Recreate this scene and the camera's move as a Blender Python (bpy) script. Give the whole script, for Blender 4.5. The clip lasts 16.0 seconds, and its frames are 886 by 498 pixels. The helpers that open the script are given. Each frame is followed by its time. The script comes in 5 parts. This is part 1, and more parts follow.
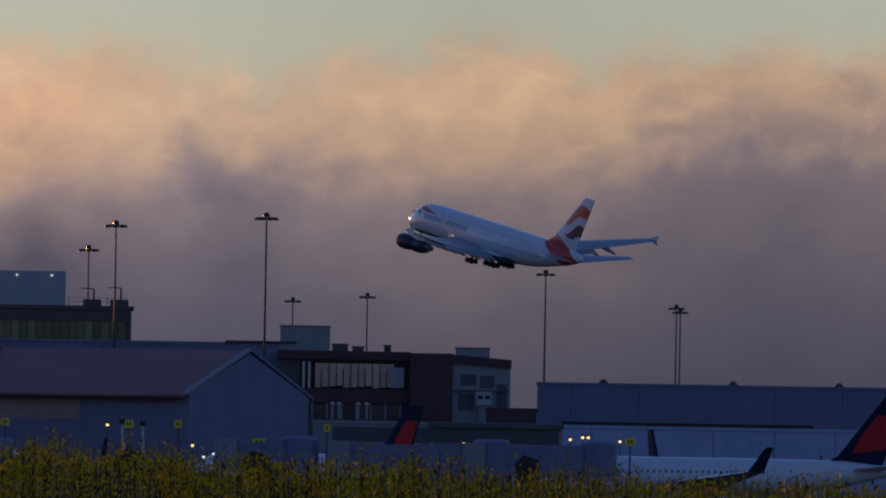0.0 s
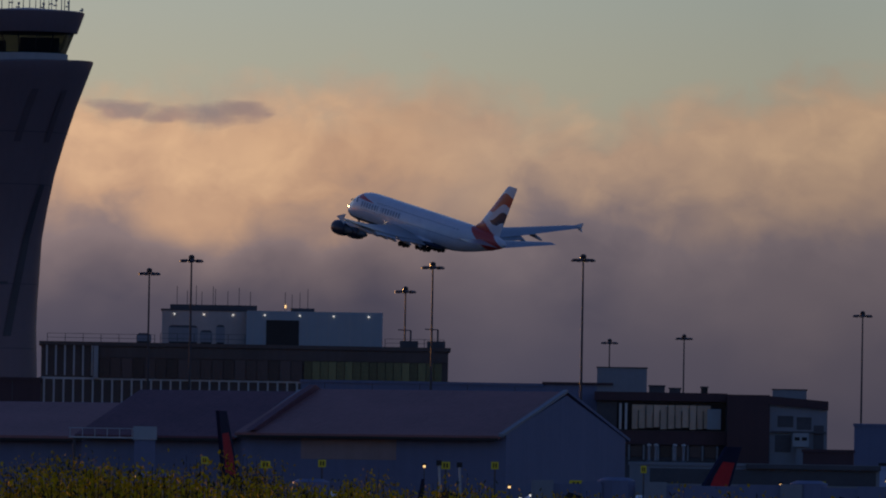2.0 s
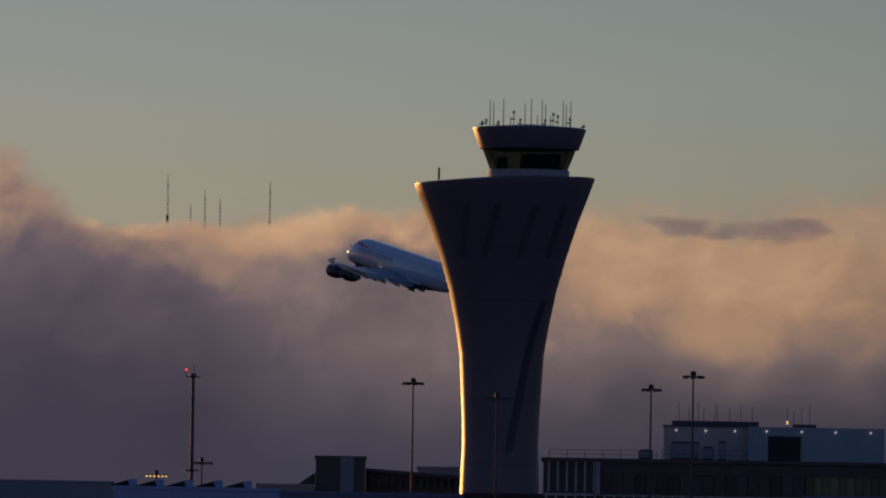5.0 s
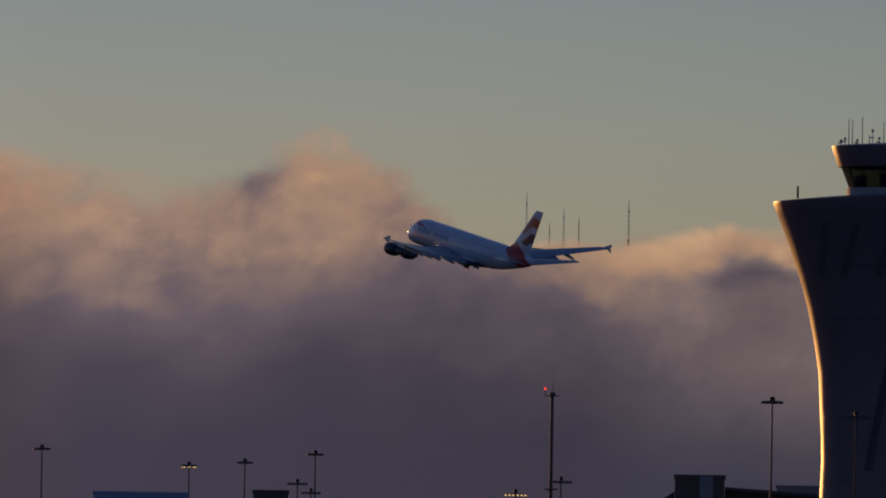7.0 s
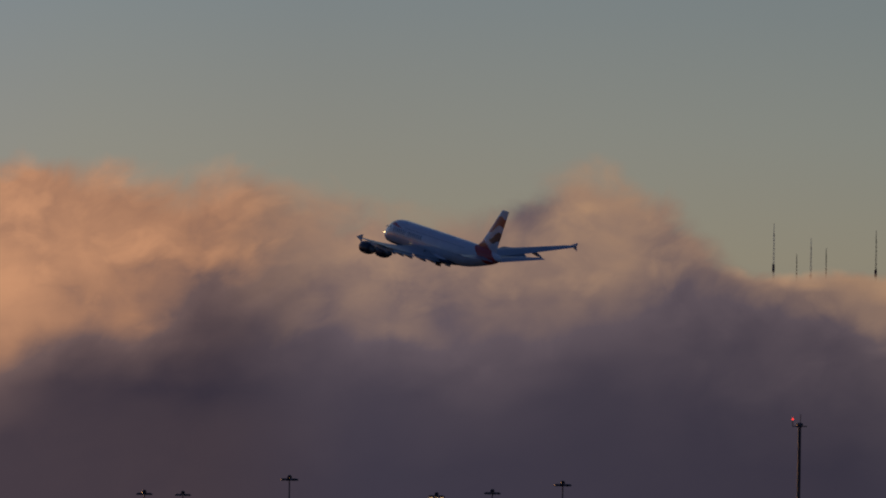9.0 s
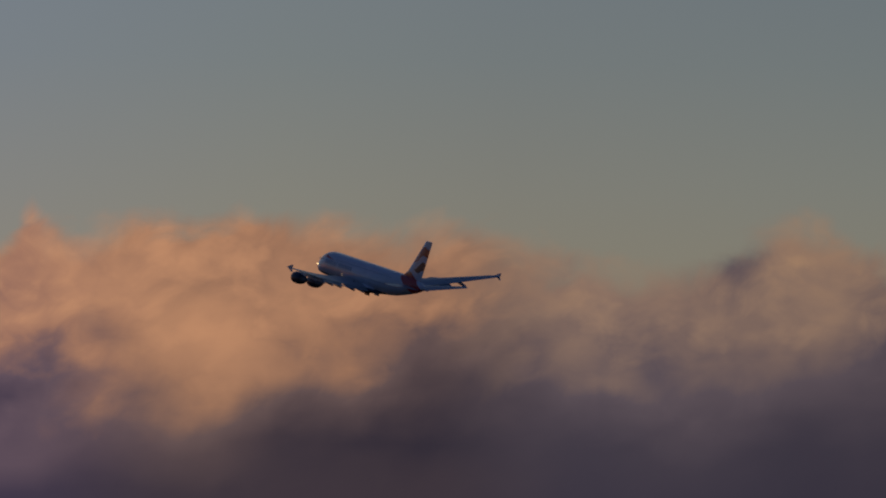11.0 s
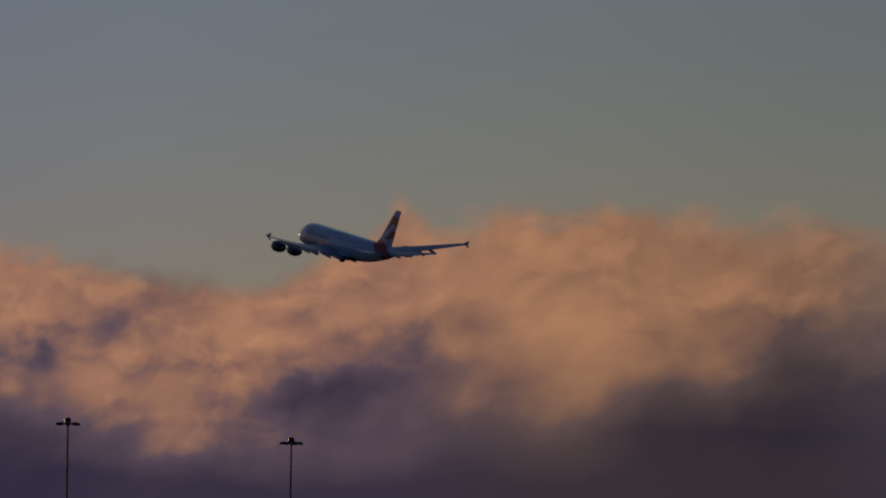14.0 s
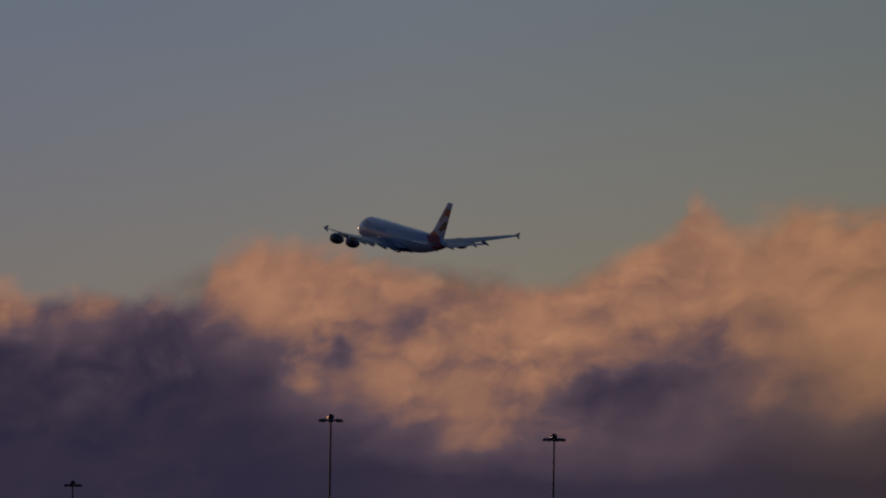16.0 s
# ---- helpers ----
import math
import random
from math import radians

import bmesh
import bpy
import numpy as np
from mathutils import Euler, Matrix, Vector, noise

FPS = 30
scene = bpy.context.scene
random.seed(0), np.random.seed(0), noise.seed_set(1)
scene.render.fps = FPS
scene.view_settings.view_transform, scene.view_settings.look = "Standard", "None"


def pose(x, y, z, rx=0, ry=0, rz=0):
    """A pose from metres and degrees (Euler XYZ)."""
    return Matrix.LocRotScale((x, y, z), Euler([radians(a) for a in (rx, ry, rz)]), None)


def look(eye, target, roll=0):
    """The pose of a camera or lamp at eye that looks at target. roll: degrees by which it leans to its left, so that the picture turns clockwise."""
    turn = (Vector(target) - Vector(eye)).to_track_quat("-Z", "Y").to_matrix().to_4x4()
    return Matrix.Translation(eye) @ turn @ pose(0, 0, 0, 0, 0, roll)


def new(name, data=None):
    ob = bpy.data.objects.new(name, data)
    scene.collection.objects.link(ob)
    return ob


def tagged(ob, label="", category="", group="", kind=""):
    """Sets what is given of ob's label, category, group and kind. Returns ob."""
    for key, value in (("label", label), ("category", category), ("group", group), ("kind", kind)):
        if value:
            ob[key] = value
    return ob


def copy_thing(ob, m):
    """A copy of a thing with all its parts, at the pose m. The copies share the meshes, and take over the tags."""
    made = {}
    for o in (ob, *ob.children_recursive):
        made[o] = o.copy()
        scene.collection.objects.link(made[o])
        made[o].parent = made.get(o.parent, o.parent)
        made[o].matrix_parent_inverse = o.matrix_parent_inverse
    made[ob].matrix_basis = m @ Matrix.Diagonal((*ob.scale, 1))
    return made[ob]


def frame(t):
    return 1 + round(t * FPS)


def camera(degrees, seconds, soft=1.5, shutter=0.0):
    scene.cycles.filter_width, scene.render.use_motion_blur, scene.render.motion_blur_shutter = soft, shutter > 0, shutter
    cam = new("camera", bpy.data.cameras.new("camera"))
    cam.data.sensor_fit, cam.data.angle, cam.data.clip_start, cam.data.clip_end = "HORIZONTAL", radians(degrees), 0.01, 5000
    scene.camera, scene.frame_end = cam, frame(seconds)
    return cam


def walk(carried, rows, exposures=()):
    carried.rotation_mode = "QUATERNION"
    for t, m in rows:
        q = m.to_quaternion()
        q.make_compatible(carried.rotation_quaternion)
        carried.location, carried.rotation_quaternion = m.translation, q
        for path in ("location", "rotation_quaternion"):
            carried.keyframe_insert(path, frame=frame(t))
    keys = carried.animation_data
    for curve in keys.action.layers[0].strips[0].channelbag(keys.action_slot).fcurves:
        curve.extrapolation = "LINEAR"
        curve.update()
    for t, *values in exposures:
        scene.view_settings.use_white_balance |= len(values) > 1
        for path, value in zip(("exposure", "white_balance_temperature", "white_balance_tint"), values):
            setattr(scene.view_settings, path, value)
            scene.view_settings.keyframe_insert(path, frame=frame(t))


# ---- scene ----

# Camera: a tripod pan with a long lens; (seconds, degrees to the left, degrees up).
EYE = 1.8
LEAN = 1.0
PAN = [(0.0, -1.5786, 1.2984), (0.5, -1.1571, 1.3624), (1.0, -0.8274, 1.4831), (1.5, -0.3997, 1.4915), (2.0, 0.0306, 1.4811),
    (2.5, 0.5663, 1.6048), (3.0, 0.9819, 1.7377), (3.5, 1.3360, 1.8657), (4.0, 1.7179, 1.9567), (4.2, 1.9251, 1.9911),
    (6.3, 3.6435, 2.0544), (6.5, 3.8787, 2.0765), (7.0, 4.4057, 2.0899), (7.5, 4.8230, 2.0844), (8.0, 4.9825, 2.1567),
    (8.5, 5.2510, 2.1989), (9.0, 5.6619, 2.2232), (9.2, 5.8085, 2.2569), (11.3, 6.7845, 2.4814), (11.5, 6.9279, 2.4635),
    (12.0, 7.2846, 2.5439), (12.5, 7.6694, 2.5498), (13.0, 7.9721, 2.4962), (13.5, 8.0114, 2.4372), (14.0, 8.2159, 2.4025),
    (14.5, 8.4578, 2.4327), (15.0, 8.8880, 2.3986), (15.5, 9.2463, 2.3826), (16.0, 9.5478, 2.3615)]

cam = camera(4.489, 16.0, soft=2.0)
walk(cam, [(t, pose(0, 0, EYE, 90 + up, 0, left) @ pose(0, 0, 0, 0, 0, LEAN)) for t, left, up in PAN],
     exposures=[(0.0, 0.23), (1.5, -0.07), (2.5, -0.2), (3.5, -0.45), (7.0, -0.78), (9.0, -0.97), (12.5, -1.4), (16.0, -1.6)])

# The airliner: (seconds, x, y, z, degrees nose-up), its heading is steady.
HEADING = 127.3
FLIGHT = [(0.0, 89.1, 2854.1, 69.6, 11.77), (0.5, 65.2, 2892.4, 73.8, 11.80), (1.0, 40.6, 2930.6, 77.9, 11.82), (1.5, 16.0, 2968.8, 81.9, 11.83),
    (2.0, -8.7, 3007.0, 86.0, 11.84), (2.5, -33.2, 3045.2, 90.0, 11.85), (3.0, -57.9, 3083.4, 94.2, 11.84), (3.5, -82.3, 3121.7, 98.3, 11.83),
    (4.0, -107.0, 3159.9, 102.4, 11.82), (5.0, -156.1, 3236.5, 110.8, 11.76), (6.0, -205.6, 3313.2, 118.7, 11.68), (6.5, -230.3, 3351.6, 122.9, 11.63),
    (7.0, -255.1, 3390.0, 126.8, 11.58), (7.5, -279.5, 3428.6, 130.5, 11.51), (8.0, -304.2, 3467.1, 134.3, 11.44), (8.5, -329.0, 3505.7, 137.8, 11.37),
    (9.0, -353.8, 3544.5, 141.3, 11.29), (10.0, -403.8, 3622.0, 148.0, 11.10), (11.0, -454.2, 3699.9, 153.9, 10.89), (11.5, -479.1, 3739.0, 157.1, 10.78),
    (12.0, -503.7, 3778.1, 159.8, 10.65), (12.5, -528.9, 3817.3, 162.6, 10.53), (13.0, -554.3, 3856.6, 165.3, 10.39), (13.5, -579.2, 3896.1, 167.6, 10.25),
    (14.0, -604.4, 3935.6, 169.9, 10.10), (14.5, -629.6, 3975.2, 172.1, 9.95), (15.0, -655.0, 4014.8, 174.0, 9.79), (15.5, -680.3, 4054.7, 176.0, 9.62),
    (16.0, -705.7, 4094.7, 177.5, 9.45)]

# ---- light ----
SUN_LEFT, SUN_UP = 27.0, 2.2
world = bpy.data.worlds.new("world")
scene.world = world
world.use_nodes = True
wn = world.node_tree.nodes
sky = wn.new("ShaderNodeTexSky")
sky.sky_type, sky.sun_disc = "NISHITA", False
sky.sun_elevation, sky.sun_rotation = radians(SUN_UP), radians(-SUN_LEFT)
sky.dust_density, sky.ozone_density = 0.5, 4.0
haze = wn.new("ShaderNodeMix")
haze.data_type, haze.blend_type = "RGBA", "MULTIPLY"
haze.inputs["Factor"].default_value = 1.0
haze.inputs["B"].default_value = (2.32, 1.52, 1.70, 1)
world.node_tree.links.new(sky.outputs["Color"], haze.inputs["A"])
world.node_tree.links.new(haze.outputs["Result"], wn["Background"].inputs["Color"])
wn["Background"].inputs["Strength"].default_value = 0.15
sun = new("sun", bpy.data.lights.new("sun", "SUN"))
sun.data.energy, sun.data.angle, sun.data.color = 2.6, radians(0.6), (1.0, 0.46, 0.13)
sun_from = Vector((-math.sin(radians(SUN_LEFT)), math.cos(radians(SUN_LEFT)), math.tan(radians(SUN_UP))))
sun.matrix_world = look(sun_from * 100, (0, 0, 0))


# ---- materials ----
def lin(r, g, b):
    """Linear colour from 0..255 display values."""
    return tuple((c / 12.92 if c <= 0.04045 else ((c + 0.055) / 1.055) ** 2.4) for c in (r / 255, g / 255, b / 255)) + (1.0,)


def link(mat, a, b):
    mat.node_tree.links.new(a, b)


def node(mat, kind, **values):
    n = mat.node_tree.nodes.new(kind)
    for key, value in values.items():
        n.inputs[key].default_value = value
    return n


def ramp(mat, source, stops, smooth=False):
    n = mat.node_tree.nodes.new("ShaderNodeValToRGB")
    if smooth:
        n.color_ramp.interpolation = "EASE"
    els = n.color_ramp.elements
    while len(els) < len(stops):
        els.new(0.5)
    for e, (p, col) in zip(els, stops):
        e.position, e.color = p, col if len(col) == 4 else (*col, 1)
    link(mat, source, n.inputs["Fac"])
    return n.outputs["Color"]


def math_node(mat, op, a, b, clamp=False):
    n = mat.node_tree.nodes.new("ShaderNodeMath")
    n.operation, n.use_clamp = op, clamp
    for i, v in enumerate((a, b)):
        if isinstance(v, (int, float)):
            n.inputs[i].default_value = v
        else:
            link(mat, v, n.inputs[i])
    return n.outputs[0]


def paint(name, colour, rough=0.6, metal=0.0, vary=0.15, scale=0.25, streaks=0.0, bump=0.0, random=0.0):
    """A worn surface: base colour varied at two scales, vertical streaks, fine relief."""
    mat = bpy.data.materials.new(name)
    mat.use_nodes = True
    bsdf = mat.node_tree.nodes["Principled BSDF"]
    co = node(mat, "ShaderNodeTexCoord").outputs["Object"]
    big = node(mat, "ShaderNodeTexNoise", Scale=scale, Detail=4.0)
    fine = node(mat, "ShaderNodeTexNoise", Scale=scale * 14, Detail=6.0)
    link(mat, co, big.inputs["Vector"])
    link(mat, co, fine.inputs["Vector"])
    mixed = math_node(mat, "ADD", math_node(mat, "MULTIPLY", big.outputs["Fac"], 0.65), math_node(mat, "MULTIPLY", fine.outputs["Fac"], 0.35))
    if streaks:
        st = node(mat, "ShaderNodeMapping")
        st.inputs["Scale"].default_value = (1.6, 1.6, 0.05)
        link(mat, co, st.inputs["Vector"])
        sn = node(mat, "ShaderNodeTexNoise", Scale=1.0, Detail=3.0)
        link(mat, st.outputs["Vector"], sn.inputs["Vector"])
        mixed = math_node(mat, "ADD", math_node(mat, "MULTIPLY", mixed, 1 - streaks), math_node(mat, "MULTIPLY", sn.outputs["Fac"], streaks))
    if random:
        info = node(mat, "ShaderNodeObjectInfo")
        mixed = math_node(mat, "ADD", mixed, math_node(mat, "MULTIPLY", math_node(mat, "SUBTRACT", info.outputs["Random"], 0.5), random))
    lo = tuple(c * (1 - vary * 1.6) for c in colour)
    hi = tuple(min(1, c * (1 + vary * 1.6)) for c in colour)
    link(mat, ramp(mat, mixed, [(0.25, lo), (0.5, colour), (0.75, hi)]), bsdf.inputs["Base Color"])
    bsdf.inputs["Roughness"].default_value = rough
    bsdf.inputs["Metallic"].default_value = metal
    if bump:
        bn = node(mat, "ShaderNodeBump", Strength=bump, Distance=0.05)
        link(mat, fine.outputs["Fac"], bn.inputs["Height"])
        link(mat, bn.outputs["Normal"], bsdf.inputs["Normal"])
    return mat


def glow(name, colour, strength):
    mat = bpy.data.materials.new(name)
    mat.use_nodes = True
    bsdf = mat.node_tree.nodes["Principled BSDF"]
    bsdf.inputs["Base Color"].default_value = (*colour, 1)
    bsdf.inputs["Emission Color"].default_value = (*colour, 1)
    bsdf.inputs["Emission Strength"].default_value = strength
    return mat


CONCRETE = paint("pale_concrete", (0.42, 0.41, 0.40), 0.75, vary=0.12, scale=0.15, streaks=0.4, bump=0.2)
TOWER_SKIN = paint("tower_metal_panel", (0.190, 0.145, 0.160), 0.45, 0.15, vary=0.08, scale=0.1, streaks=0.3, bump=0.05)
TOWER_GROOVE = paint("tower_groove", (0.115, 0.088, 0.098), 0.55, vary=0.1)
TOWER_SLOT = paint("tower_slot_dark", (0.06, 0.06, 0.07), 0.4, vary=0.1)
DARK_GLASS = paint("dark_glass", (0.012, 0.013, 0.016), 0.3, 0.0, vary=0.2)
BRONZE_GLASS = paint("bronze_glass", (0.075, 0.052, 0.05), 0.35, 0.0, vary=0.3, scale=0.2, random=0.5)
LIGHT_GREY = paint("light_grey_render", (0.50, 0.44, 0.40), 0.65, vary=0.12, scale=0.2, streaks=0.3)
GREEN_GLASS = paint("green_glass", (0.18, 0.175, 0.07), 0.35, 0.0, vary=0.3, scale=0.2, random=0.5)
DARK_CLAD = paint("dark_bronze_cladding", (0.115, 0.082, 0.070), 0.55, vary=0.2, streaks=0.3)
FIN_PALE = paint("pale_fin", (0.55, 0.53, 0.5), 0.6, vary=0.12, streaks=0.3)
WHITE_PANEL = paint("white_panel", (0.37, 0.41, 0.43), 0.5, vary=0.07, scale=0.08, streaks=0.3)
GREY_PANEL = paint("grey_panel", (0.27, 0.28, 0.30), 0.55, vary=0.1, scale=0.1, streaks=0.3)
WARM_WALL = paint("warm_beige_panel", (0.38, 0.27, 0.25), 0.65, vary=0.1, scale=0.08, streaks=0.35)
BLUE_WALL = paint("blue_grey_wall", (0.185, 0.20, 0.30), 0.65, vary=0.1, scale=0.08, streaks=0.35)
PALE_WALL = paint("pale_wall", (0.37, 0.45, 0.64), 0.65, vary=0.1, scale=0.08, streaks=0.35)
ROOF_RED = paint("dark_red_roof_metal", (0.19, 0.075, 0.085), 0.65, 0.1, vary=0.25, scale=0.15, streaks=0.3)
ROOF_METAL = paint("ribbed_roof_metal", (0.36, 0.155, 0.135), 0.6, 0.1, vary=0.2, scale=0.1, streaks=0.2)
BROWN = paint("brown_cladding", (0.08, 0.036, 0.04), 0.6, vary=0.15, streaks=0.3)
# The blinds' base colour holds the warm sky light they reflect; nothing glows.
BEIGE = paint("lit_blind", (0.78, 0.55, 0.38), 0.7, vary=0.12, random=0.5)
EQUIP = paint("roof_equipment_grey", (0.10, 0.095, 0.10), 0.65, 0.1, vary=0.2)
POLE = paint("galvanised_pole", (0.10, 0.085, 0.085), 0.7, 0.2, vary=0.15)
BLACK = paint("black_metal", (0.02, 0.02, 0.022), 0.45, 0.2, vary=0.2)
RUBBER = paint("tyre_rubber", (0.045, 0.042, 0.038), 0.85, vary=0.2)
PLANE_WHITE = paint("aircraft_white", (0.72, 0.74, 0.77), 0.28, vary=0.04, scale=0.15)
PLANE_BLUE = paint("aircraft_midnight_blue", (0.012, 0.02, 0.06), 0.25, vary=0.1)
PLANE_GREY = paint("aircraft_wing_grey", (0.38, 0.40, 0.43), 0.35, 0.2, vary=0.08, scale=0.15)
ENGINE_BLUE = paint("nacelle_blue", (0.05, 0.045, 0.06), 0.3, vary=0.1)
GEAR_GREY = paint("gear_grey", (0.2, 0.2, 0.2), 0.5, 0.3, vary=0.2)
TITLE_GREY = paint("title_grey", (0.16, 0.18, 0.26), 0.35, vary=0.05)
TAIL_BLUE = paint("tail_navy", (0.014, 0.016, 0.045), 0.7, vary=0.15)
TAIL_RED = paint("tail_red", (0.60, 0.03, 0.035), 0.7, vary=0.15)
SIGN_YELLOW = glow("gate_sign_yellow", (0.40, 0.39, 0.02), 0.05)
SIGN_DARK = paint("sign_dark", (0.02, 0.02, 0.015), 0.6)
WARM_LAMP = glow("warm_lamp", (1.0, 0.62, 0.25), 1.6)
WHITE_LAMP = glow("white_lamp", (1.0, 0.93, 0.82), 0.8)
RED_LAMP = glow("red_lamp", (1.0, 0.04, 0.03), 3.0)
LANDING_LIGHT = glow("landing_light", (1.0, 0.66, 0.30), 9.0)
GROUND = paint("dry_ground", (0.07, 0.065, 0.05), 0.9, vary=0.3, scale=0.02, bump=0.4)
HILL = paint("hill_scrub", (0.05, 0.055, 0.05), 0.9, vary=0.3, scale=0.02)

CAB_GLASS = paint("tinted_cab_glass", (0.012, 0.014, 0.012), 0.12, vary=0.1)
cab_bsdf = CAB_GLASS.node_tree.nodes["Principled BSDF"]
clear_glass = node(CAB_GLASS, "ShaderNodeBsdfTransparent", Color=(0.5, 0.5, 0.42, 1))
glass_mix = node(CAB_GLASS, "ShaderNodeMixShader", Fac=0.3)
link(CAB_GLASS, cab_bsdf.outputs["BSDF"], glass_mix.inputs[1])
link(CAB_GLASS, clear_glass.outputs["BSDF"], glass_mix.inputs[2])
link(CAB_GLASS, glass_mix.outputs["Shader"], CAB_GLASS.node_tree.nodes["Material Output"].inputs["Surface"])

for matt in (TAIL_BLUE, TAIL_RED, DARK_GLASS):
    matt.node_tree.nodes["Principled BSDF"].inputs["Specular IOR Level"].default_value = 0.2

# ---- building blocks ----
def link_mesh(name, bm, mat):
    me = bpy.data.meshes.new(name)
    bmesh.ops.recalc_face_normals(bm, faces=bm.faces)
    bm.to_mesh(me)
    bm.free()
    me.materials.append(mat)
    return new(name, me)


def part(name, bm, mat, parent, label=""):
    ob = link_mesh(name, bm, mat)
    ob.parent = parent
    return tagged(ob, label)


def smooth(ob, degrees=40):
    ob.data.shade_smooth()
    ob.data.set_sharp_from_angle(angle=radians(degrees))
    return ob


def box(x0, x1, y0, y1, z0, z1, bm=None):
    bm = bm or bmesh.new()
    v = [bm.verts.new(p) for p in ((x0, y0, z0), (x1, y0, z0), (x1, y1, z0), (x0, y1, z0), (x0, y0, z1), (x1, y0, z1), (x1, y1, z1), (x0, y1, z1))]
    for f in ((0, 3, 2, 1), (4, 5, 6, 7), (0, 1, 5, 4), (1, 2, 6, 5), (2, 3, 7, 6), (3, 0, 4, 7)):
        bm.faces.new([v[i] for i in f])
    return bm


def prism(outline, y0, y1, bm=None):
    """An outline in x and z, drawn out from y0 to y1."""
    bm = bm or bmesh.new()
    a = [bm.verts.new((x, y0, z)) for x, z in outline]
    b = [bm.verts.new((x, y1, z)) for x, z in outline]
    bm.faces.new(a)
    bm.faces.new(b[::-1])
    for i in range(len(a)):
        j = (i + 1) % len(a)
        bm.faces.new((a[j], a[i], b[i], b[j]))
    return bm


def tube(p0, p1, r0, r1=None, n=8, bm=None):
    bm = bm or bmesh.new()
    r1 = r0 if r1 is None else r1
    p0, p1 = Vector(p0), Vector(p1)
    q = (p1 - p0).to_track_quat("Z", "Y")
    rings = []
    for p, r in ((p0, r0), (p1, r1)):
        rings.append([bm.verts.new(p + q @ Vector((r * math.cos(2 * math.pi * i / n), r * math.sin(2 * math.pi * i / n), 0))) for i in range(n)])
    for i in range(n):
        j = (i + 1) % n
        bm.faces.new((rings[0][i], rings[0][j], rings[1][j], rings[1][i]))
    bm.faces.new(rings[0][::-1])
    bm.faces.new(rings[1])
    return bm


def loft(rings, caps=True, bm=None):
    bm = bm or bmesh.new()
    made = [[bm.verts.new(p) for p in ring] for ring in rings]
    n = len(made[0])
    for a, b in zip(made, made[1:]):
        for i in range(n):
            j = (i + 1) % n
            bm.faces.new((a[i], a[j], b[j], b[i]))
    if caps:
        bm.faces.new(made[0][::-1])
        bm.faces.new(made[-1])
    return bm


def lathe(profile, n=48, bm=None, caps=True):
    """Radius and height pairs turned about z."""
    return loft([[(r * math.cos(2 * math.pi * i / n), r * math.sin(2 * math.pi * i / n), z) for i in range(n)] for r, z in profile], caps, bm)


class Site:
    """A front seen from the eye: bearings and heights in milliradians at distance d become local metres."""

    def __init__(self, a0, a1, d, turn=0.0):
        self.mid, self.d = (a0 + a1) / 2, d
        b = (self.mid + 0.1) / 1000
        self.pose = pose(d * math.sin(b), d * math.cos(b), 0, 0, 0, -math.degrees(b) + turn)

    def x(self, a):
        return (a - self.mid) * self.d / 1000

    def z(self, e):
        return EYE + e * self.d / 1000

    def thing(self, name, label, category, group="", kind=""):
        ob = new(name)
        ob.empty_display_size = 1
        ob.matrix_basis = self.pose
        return tagged(ob, label, category, group, kind)
# ---- sky and distance ----
def sheet(name, d, a0, a1, e0, e1, da, de, fields):
    """An upright curved sheet round the eye, with number fields at its corners."""
    nu, nv = int((a1 - a0) / da) + 1, int((e1 - e0) / de) + 1
    aa, ee = np.meshgrid(np.linspace(a0, a1, nu), np.linspace(e0, e1, nv))
    co = np.stack([d * np.sin(aa / 1000), d * np.cos(aa / 1000), EYE + d * ee / 1000], -1).reshape(-1, 3)
    i = np.arange(nu * nv).reshape(nv, nu)
    faces = np.stack([i[:-1, :-1], i[:-1, 1:], i[1:, 1:], i[1:, :-1]], -1).reshape(-1, 4)
    me = bpy.data.meshes.new(name)
    me.from_pydata(co.tolist(), [], faces.tolist())
    for key, fn in (("bearing", lambda a, e: a), ("rise", lambda a, e: e), *fields.items()):
        att = me.attributes.new(key, "FLOAT", "POINT")
        att.data.foreach_set("value", fn(aa, ee).reshape(-1).astype(np.float32))
    me.shade_smooth()
    return new(name, me)


def attribute(mat, name):
    n = mat.node_tree.nodes.new("ShaderNodeAttribute")
    n.attribute_name = name
    return n.outputs["Fac"]


def emission_only(name):
    mat = bpy.data.materials.new(name)
    mat.use_nodes = True
    mat.node_tree.nodes.remove(mat.node_tree.nodes["Principled BSDF"])
    return mat, mat.node_tree.nodes["Material Output"], mat.node_tree.nodes.new("ShaderNodeEmission")


def toward_sun(mat):
    """The sky grows brighter towards the low sun."""
    n = node(mat, "ShaderNodeMapRange")
    link(mat, attribute(mat, "bearing"), n.inputs["Value"])
    for key, value in (("From Min", -170.0), ("From Max", 30.0), ("To Min", 2.5), ("To Max", 1.0)):
        n.inputs[key].default_value = value
    return n.outputs["Result"]


